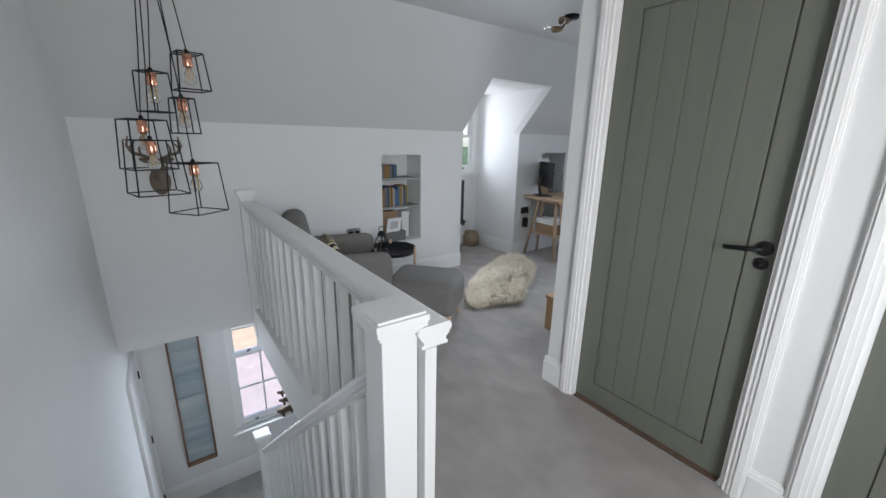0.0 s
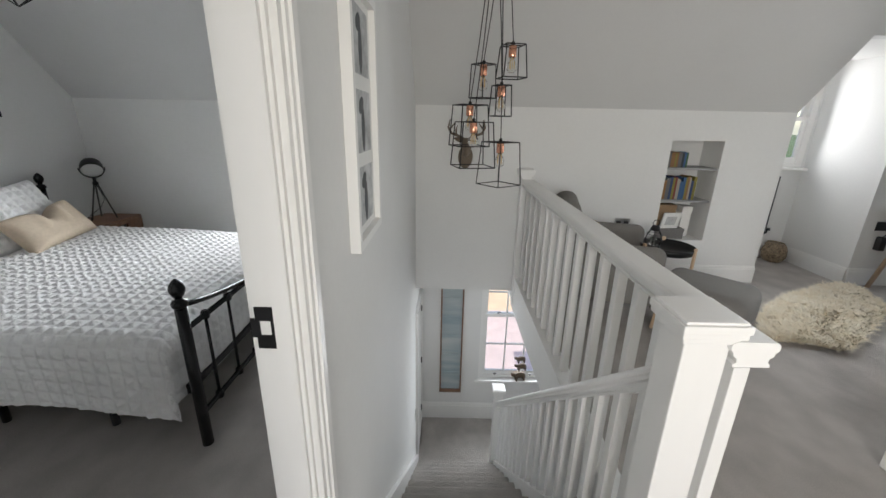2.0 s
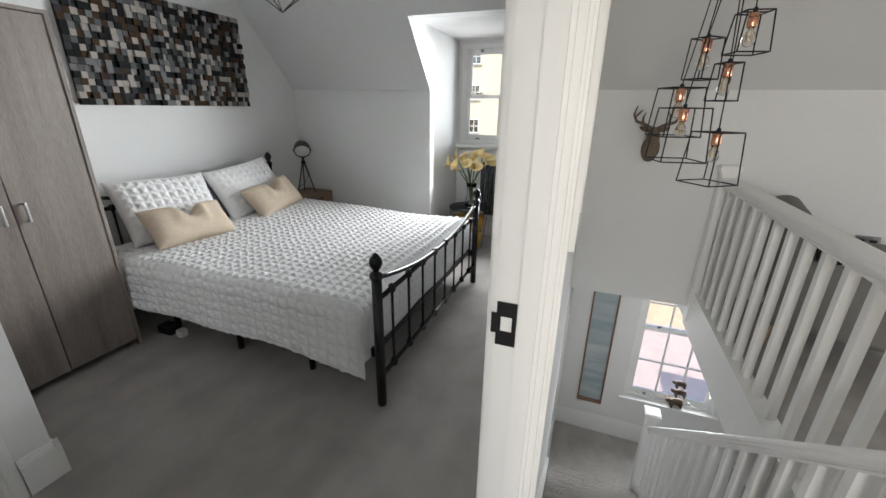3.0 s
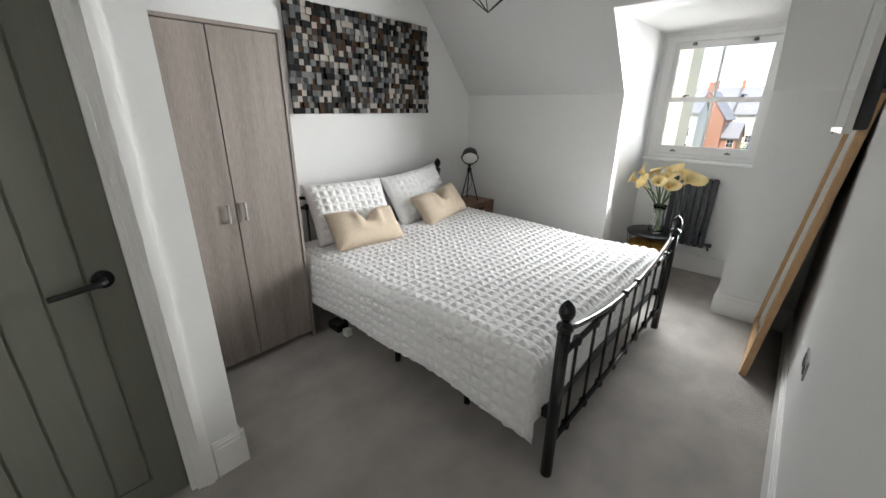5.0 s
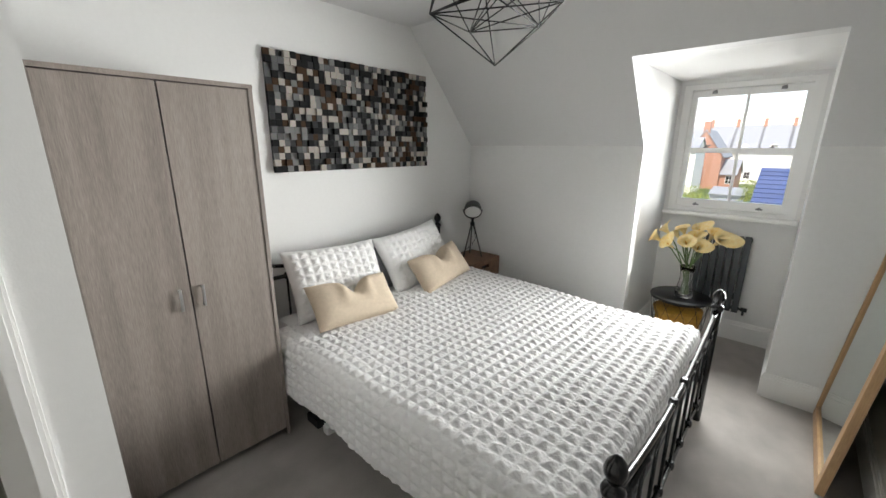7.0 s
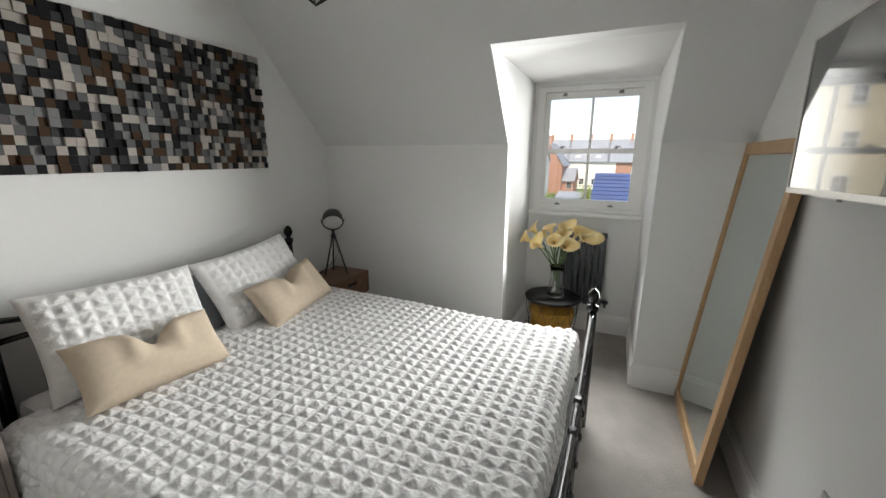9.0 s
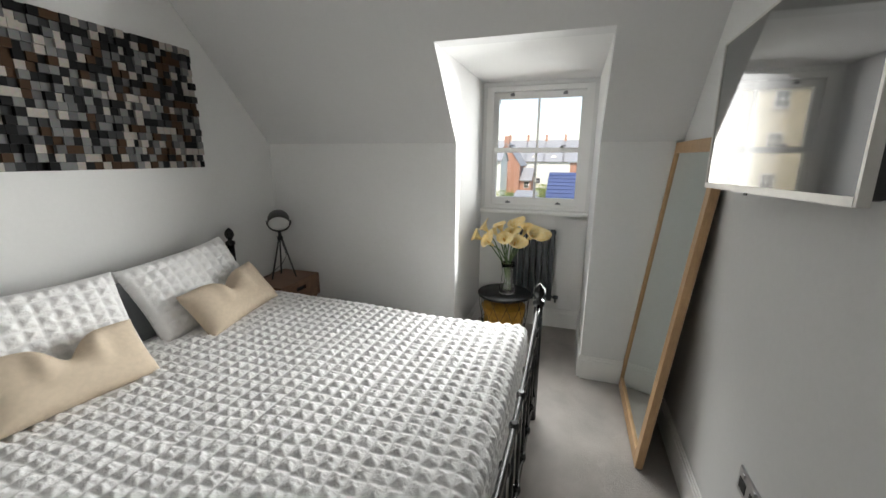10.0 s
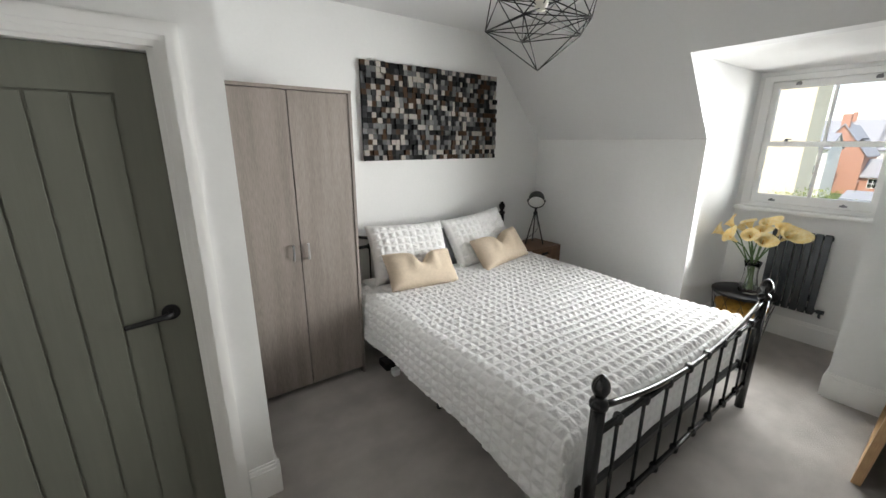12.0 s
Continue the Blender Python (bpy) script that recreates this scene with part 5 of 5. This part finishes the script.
for k in range(6):
    a = 2 * math.pi * k / 6
    part("wire", tube([(q * LS * math.cos(a), q * LS * math.sin(a), z * LS) for q, z in ((0.042, 0.011), (0.052, 0.05), (0.044, 0.085), (0.022, 0.115))], 0.0035, 6), BLACKM, ln)
for q, z in ((0.052, 0.05), (0.044, 0.085)):
    part("hoop", tube([(q * LS * math.cos(a), q * LS * math.sin(a), z * LS) for a in [math.pi * k / 10 for k in range(21)]], 0.003, 6), BLACKM, ln)
part("candle_jar", lathe([(0.0, 0.017), (0.028, 0.017), (0.028, 0.085), (0.026, 0.085), (0.025, 0.022), (0.0, 0.022)]), BULBG, ln, "clear glass candle jar")
part("cap", lathe([(0.0, 0.11 * LS), (0.032 * LS, 0.11 * LS), (0.02 * LS, 0.14 * LS), (0.0, 0.145 * LS)]), BLACKM, ln)
part("loop", tube([(0.022 * LS * math.cos(a), 0, 0.157 * LS + 0.02 * LS * math.sin(a)) for a in [math.pi * k / 8 * 2 for k in range(9)]], 0.0035, 6), BLACKM, ln)

ot = thing("ottoman", pose(1.70, 3.70, 0, 0, 0, -48), "grey wool footstool on short wooden legs", "footstool")
part("cushion_top", soft_box(bmesh.new(), -0.30, 0.30, -0.25, 0.25, 0.12, 0.415, 0.085), GREYFAB, ot)
for lx in (-0.23, 0.23):
    for ly in (-0.17, 0.17):
        part("leg", tube([(lx, ly, 0.14), (lx * 1.08, ly * 1.08, 0)], [0.02, 0.012], 10), PINE, ot)

# sheepskin
random.seed(33)
bm = bmesh.new()
RM = pose(2.98, 4.05, 0, 0, 0, 34)


def rug_edge(a):
    return 1 + 0.07 * math.sin(3 * a + 1) + 0.06 * math.sin(5 * a) + 0.04 * noise.noise((math.cos(a) * 3, math.sin(a) * 3, 0))


ring = [bm.verts.new(RM @ Vector((0.90 * rug_edge(a) * math.cos(a), 0.275 * rug_edge(a) * math.sin(a) / max(abs(math.cos(a)), abs(math.sin(a))) ** 0.35, 0.012))) for a in (2 * math.pi * k / 60 for k in range(60))]
mid = bm.verts.new(RM @ Vector((0, 0, 0.02)))
for k in range(60):
    bm.faces.new((mid, ring[k], ring[(k + 1) % 60]))
for k in range(20000):
    a, q = random.uniform(0, 2 * math.pi), math.sqrt(random.random())
    e = rug_edge(a)
    p = RM @ Vector((0.90 * e * q * math.cos(a), 0.275 * e * q * math.sin(a) / max(abs(math.cos(a)), abs(math.sin(a))) ** 0.35, 0.010))
    g = noise.noise((p.x * 14, p.y * 14, 0.5)) * 2.5 + random.gauss(0, 1.1)
    d = Vector((math.cos(a + g) * 0.9, math.sin(a + g) * 0.9, random.uniform(0.22, 0.80))).normalized() * random.uniform(0.045, 0.10)
    s = d.cross(Vector((0, 0, 1))).normalized() * random.uniform(0.003, 0.006)
    m1 = p + d * 0.6 + Vector((0, 0, 0.006))
    v = [bm.verts.new(t) for t in (p - s, p + s, m1 + s * 0.8, m1 - s * 0.8, p + d * 1.05 - Vector((0, 0, 0.006)))]
    bm.faces.new((v[0], v[1], v[2], v[3])), bm.faces.new((v[3], v[2], v[4]))
tagged(new("sheepskin_rug", mesh_of("sheepskin_rug", bm, FLEECE)), "fluffy cream sheepskin rug on the carpet", "rug")

# carved pot, desk, study things
def pot(u, v):
    a = 2 * math.pi * u
    r = 0.075 + 0.045 * math.sin(math.pi * min(1, v * 1.05)) ** 0.8 + 0.010 * noise.noise((math.cos(a) * 6, math.sin(a) * 6, v * 7)) + (0.018 if abs(math.sin(a)) > 0.85 and v > 0.8 else 0)
    return Vector((r * math.cos(a), r * math.sin(a), 0.22 * v))


bm = grid_sheet(49, 24, pot)
bm_lathe(bm, [(0.0, 0.205), (0.078, 0.205), (0.078, 0.212), (0.0, 0.214)])
bm_lathe(bm, [(0.0, 0.0), (0.07, 0.0), (0.07, 0.004), (0.0, 0.005)])
ob = tagged(new("carved_pot", mesh_of("carved_pot", bm, material("spotted_brown_carving", (0.12, 0.08, 0.05), 0.6, second=(0.42, 0.33, 0.22), mix_scale=30, bump=0.6, bump_scale=60))), "spotted brown carved wooden pot on the carpet", "ornament")
ob.location = (3.62, 5.42, 0.0)

desk = thing("desk", (4.57, 4.42, 0.03), "pale pine desk on trestle legs", "desk")
part("desktop", box(-0.62, 0.62, -0.30, 0.30, 0.750, 0.780, 0.003), PINE, desk)
for tx in (-0.48, 0.45):
    t = part("trestle", bmesh.new(), PINE, desk)
    part("top_beam", box(tx - 0.02, tx + 0.02, -0.24, 0.24, 0.70, 0.749, 0.002), PINE, t)
    for s in (-1, 1):
        for dx in (-0.03, 0.03):
            part("leg", tube([(tx + dx, s * 0.14, 0.735), (tx + dx * 4.2, s * 0.25, -0.03)], 0.019, 4), PINE, t)
    part("shelf", box(tx - 0.09, tx + 0.09, -0.22, 0.22, 0.28, 0.30, 0.002), PINE, t)
mon = thing("monitor", pose(4.13, 4.55, 0.8105, 0, 0, 60), "black computer monitor on an arm stand", "monitor")
part("panel", box(-0.26, 0.26, -0.012, 0.012, 0.12, 0.44, 0.006), DARKP, mon)
part("screen", box(-0.252, 0.252, -0.015, -0.0125, 0.13, 0.43), SCREEN, mon)
part("stand", tube([(0, 0.02, 0.28), (0, 0.08, 0.16), (0, 0.05, 0.0)], [0.02, 0.018, 0.018], 10), DARKP, mon)
part("foot", box(-0.11, 0.11, -0.08, 0.10, 0.0, 0.012, 0.004), DARKP, mon)
kb = thing("keyboard", pose(4.42, 4.25, 0.8105, 0, 0, 70), "slim white keyboard on the desk", "keyboard")
part("keyboard_body", box(-0.20, 0.20, -0.055, 0.055, 0.0, 0.016, 0.004), PAPER, kb)
carton("cardboard_box", pose(4.09, 4.40, 0.331), 0.16, 0.30, 0.13, CARD, "brown cardboard box on the trestle shelf", "box")
carton("white_box", pose(4.09, 4.40, 0.4615), 0.15, 0.28, 0.07, PAPER, "white paper carton stacked on a box", "box")
socket("wall_socket", pose(3.98, YK, 0.60), "black double socket above the desk cables", DARKP)
ad = thing("plug_adapter", (3.98, YK - 0.03, 0.50), "black plug adapter below the socket", "plug")
part("adapter_body", box(-0.03, 0.03, -0.025, 0.03, -0.13, 0.0, 0.006), DARKP, ad)
part("lead", tube([(0, 0, 0), (0.05, -0.04, 0.12), (0.10, -0.02, 0.25)], 0.004, 6), DARKP, ad)
for z in (1.07, 0.78):
    sh = thing("niche_shelf", (4.50, YK + 0.16, z), "thin grey shelf board in the study niche", "shelf", "shelves of the study niche")
    part("board", box(-0.249, 0.249, -0.14, 0.139, 0.0, 0.018, 0.002), GREYSH, sh)
carton("storage_box", pose(4.40, YK + 0.16, 1.0885), 0.20, 0.20, 0.14, GREYBOX, "grey lidded box on the study niche shelf", "storage box")
carton("white_box", pose(4.40, YK + 0.16, 1.229), 0.18, 0.18, 0.05, PAPER, "flat white carton on a grey box", "box")
carton("cardboard_box", pose(4.42, YK + 0.16, 0.7985), 0.20, 0.20, 0.18, CARD, "brown cardboard box on the study niche shelf", "box")
ob = thing("blanket_box", (2.62, 2.80, 0), "honey oak blanket box beside the wall end", "chest")
part("chest_body", box(-0.20, 0.20, -0.20, 0.20, 0.0, 0.27, 0.004), OAK, ob)
part("lid", box(-0.21, 0.21, -0.21, 0.21, 0.27, 0.295, 0.004), OAK, ob)
sp = thing("ceiling_spotlight", (2.86, 3.36, ZC), "black ceiling bar with brass spotlights", "ceiling light")
part("base_plate", lathe([(0.0, -0.025), (0.055, -0.025), (0.06, -0.018), (0.06, -0.001), (0.0, -0.001)]), BLACKM, sp)
BRASS = material("aged_brass", (0.24, 0.18, 0.10), 0.35, 0.9, vary=0.1)
for dx, dy, dz in ((-0.10, -0.02, -0.055), (-0.11, 0.06, -0.10)):
    arm = part("arm", tube([(0, 0, -0.02), (dx * 0.4, dy * 0.4, -0.06), (dx * 0.6, dy * 0.6, dz)], 0.008, 8), BLACKM, sp)
    part("holder", tube([(dx * 0.6, dy * 0.6, dz), (dx * 1.2, dy * 1.2, dz - 0.01)], [0.022, 0.026], 12), BRASS, arm)
    bm = bmesh.new()
    ball(bm, (dx * 1.55, dy * 1.55, dz - 0.015), (0.030, 0.030, 0.030))
    part("bulb", bm, BULBG, arm)

# ---- outside ----
GZ = -5.2
structure("ground", box(-400, 400, 5.9, 800, GZ - 0.5, GZ), GRASS, "grass and verges outside the house", "ground")
structure("pavement", box(-30, 30, 6.2, 14.2, GZ, GZ + 0.03), material("pink_paving", (0.62, 0.50, 0.46), 0.9, vary=0.12, scale=8, bump=0.2), "pinkish paved yard below the stair window", "pavement")
structure("road", box(-40, 40, 14.2, 22.0, GZ, GZ + 0.02), material("orange_gravel", (0.72, 0.53, 0.36), 0.9, vary=0.15, scale=14, bump=0.4), "orange gravel court beyond the yard", "road")


def house(name, x0, x1, y0, y1, eave, ridge, wall, roof, label, along="x", chimneys=(), dormers=(), windows=(), tall=0.75, lintels=False):
    h = thing(name, (x0, y0, GZ), label, "house")
    w, d, e, r = x1 - x0, y1 - y0, eave - GZ, ridge - GZ
    if along == "x":
        part("wall", prism_x(0, w, [(0, 0), (d, 0), (d, e), (d / 2, r - 0.12), (0, e)]), wall, h)
        rf = part("roof", prism_x(-0.2, w + 0.2, [(-0.35, e - 0.12), (d / 2, r), (d + 0.35, e - 0.12), (d + 0.35, e - 0.3), (d / 2, r - 0.2), (-0.35, e - 0.3)]), roof, h)
    else:
        part("wall", prism_y(0, d, [(0, 0), (w, 0), (w, e), (w / 2, r - 0.12), (0, e)]), wall, h)
        rf = part("roof", prism_y(-0.2, d + 0.2, [(-0.35, e - 0.12), (w / 2, r), (w + 0.35, e - 0.12), (w + 0.35, e - 0.3), (w / 2, r - 0.2), (-0.35, e - 0.3)]), roof, h)
    for cx in chimneys:
        c = part("chimney", box(cx - 0.26, cx + 0.26, d / 2 - 0.3, d / 2 + 0.3, r - 0.6, r + tall, 0.02), BRICK_OUT, rf) if along == "x" else part("chimney", box(cx - 0.45, cx + 0.45, 0.1, 0.9, r - 0.8, r + tall, 0.02), BRICK_OUT, rf)
    for cx in dormers:
        b = part("dormer", prism_y(0.4, d / 2, [(cx - 0.6, e + 0.1), (cx + 0.6, e + 0.1), (cx + 0.6, e + 0.95), (cx, e + 1.35), (cx - 0.6, e + 0.95)]), wall, rf)
    for cx, cz in windows:
        f = part("window", join_boxes((cx - 0.5, cx - 0.43, -0.05, 0.02, cz, cz + 1.3), (cx + 0.43, cx + 0.5, -0.05, 0.02, cz, cz + 1.3), (cx - 0.43, cx + 0.43, -0.05, 0.02, cz + 1.23, cz + 1.3), (cx - 0.43, cx + 0.43, -0.05, 0.02, cz, cz + 0.07), (cx - 0.025, cx + 0.025, -0.045, 0.02, cz + 0.07, cz + 1.23), (cx - 0.43, cx + 0.43, -0.045, 0.02, cz + 0.62, cz + 0.67)), TRIM, h)
        part("pane", box(cx - 0.43, cx + 0.43, -0.02, -0.01, cz + 0.07, cz + 1.23), SCREEN, f)
        if lintels:
            part("sill", box(cx - 0.6, cx + 0.6, -0.14, 0.0, cz - 0.14, cz - 0.01, 0.01), PAVING, f)
    return h


WHITER = material("white_render", (0.80, 0.78, 0.72), 0.9, vary=0.04)
for k in range(7):
    house("terraced_house", -24.6 + 4.2 * k, -20.4 + 4.2 * k, 95, 103, 0.9, 5.6, WHITER, SLATE, "white rendered terraced house with slate roof and chimney", chimneys=(0.1,), dormers=(2.1,), windows=((1.6, 1.0), (3.2, 1.0)), tall=1.2)
house("brick_house", -16.6, -11.2, 80, 90, 0.14, 4.4, BRICK_OUT, SLATE, "red brick gabled house with slate roof", along="y", chimneys=(2.7,), tall=1.2)
house("brick_annexe", -11.15, -9.0, 81, 88, -2.6, -0.4, BRICK_OUT, SLATE, "low red brick annexe with a white window", windows=((1.3, 0.9),))
house("white_house", -20.5, -13.1, 70, 77, 1.2, 3.0, WHITER, SLATE, "white rendered house with sash windows", windows=((6.2, 2.9), (4.0, 2.9), (6.2, 0.6)))
house("orange_house", -1.8, 5.2, 70, 77, 1.1, 3.6, BRICK_OUT, SLATE, "orange brick house with a white window", windows=((2.7, 4.0), (5.2, 4.0)))
house("cream_house", -25.6, -9.0, 40, 44, 7.2, 9.6, CREAMR, SLATE, "tall cream rendered house with rows of sash windows", dormers=(2.5, 6.0, 9.5, 13.0), windows=[(2.0 + 2.9 * i, 1.2 + 3.1 * j) for i in range(5) for j in range(4)], lintels=True)
gar = house("garage", -1.72, 0.2, 14, 17.5, 0.05, 1.03, BRICK_OUT, BLUESLATE, "brick garage with a blue slate roof")
gar_roof = next(o for o in gar.children if o.name.startswith("roof"))
for k in range(11):
    u = (k + 0.5) / 11
    part("slate_course", box(-0.2, 2.12, -0.10, 0.10, 0.0, 0.014, 0.004, pose(0, -0.35 + 2.1 * u, 5.13 + 1.10 * u + 0.01, 24.5, 0, 0)), BLUESLATE, gar_roof)
shed = thing("garden_shed", (-6.4, 40, GZ), "low grey felt-roofed garden shed", "shed")
part("wall", box(0, 2.2, 0, 2.0, 0, 3.1, 0.02), SLATE, shed)
part("roof", prism_x(-0.1, 2.3, [(-0.2, 3.05), (2.2, 3.45), (2.2, 3.55), (-0.2, 3.15)]), SLATE, shed)
random.seed(8)


def shrub(x, y, h, w):
    s = thing("shrub", (x, y, GZ), "bushy garden shrub with yellow-green leaves", "shrub", "shrubs outside")
    trunk = bmesh.new()
    for k in range(6):
        a = random.uniform(0, 6.28)
        bm_tube(trunk, [(0, 0, 0), (0.15 * w * math.cos(a), 0.15 * w * math.sin(a), h * 0.4), (0.33 * w * math.cos(a), 0.33 * w * math.sin(a), h * 0.8)], [0.05, 0.035, 0.012], 6)
    part("trunk", trunk, STONE, s)
    bm = bmesh.new()
    for k in range(1500):
        p = Vector((random.gauss(0, 0.26) * w, random.gauss(0, 0.26) * w, h * min(1.06, max(0.25, random.gauss(0.68, 0.2)))))
        d = Vector((random.uniform(-1, 1), random.uniform(-1, 1), random.uniform(-0.4, 1))).normalized() * random.uniform(0.08, 0.16)
        q = d.orthogonal().normalized() * 0.05
        v = [bm.verts.new(t) for t in (p, p + d * 0.5 + q, p + d, p + d * 0.5 - q)]
        bm.faces.new(v)
    part("crown", bm, LEAF, s, kind="stuff")


for x, y, h, w in ((-7.4, 38.0, 3.5, 2.6), (-9.0, 38.5, 3.1, 2.4), (-3.7, 40.0, 4.0, 1.5)):
    shrub(x, y, h, w)
for x, y, h, w in ((1.6, 7.6, 0.8, 1.0), (2.5, 8.2, 0.7, 1.1)):
    shrub(x, y, h, w)
bench = thing("garden_bench", pose(1.35, 8.5, GZ + 0.03, 0, 0, -12), "pale wooden garden bench on the paving", "bench")
for k in range(4):
    part("slat", box(-0.8, 0.8, -0.22 + 0.11 * k, -0.13 + 0.11 * k, 0.43, 0.46, 0.004), PINE, bench)
for x in (-0.7, 0.7):
    for y in (-0.18, 0.16):
        part("leg", box(x - 0.035, x + 0.035, y - 0.035, y + 0.035, 0.0, 0.43, 0.004), PINE, bench)
deck = thing("garden_table", pose(0.15, 8.0, GZ + 0.03, 0, 0, 8), "pale wooden garden table on the paving", "table")
for k in range(6):
    part("slat", box(-0.5, 0.5, -0.36 + 0.12 * k, -0.255 + 0.12 * k, 0.70, 0.73, 0.004), PINE, deck)
for x in (-0.42, 0.42):
    for y in (-0.28, 0.28):
        part("leg", box(x - 0.035, x + 0.035, y - 0.035, y + 0.035, 0.0, 0.70, 0.004), PINE, deck)
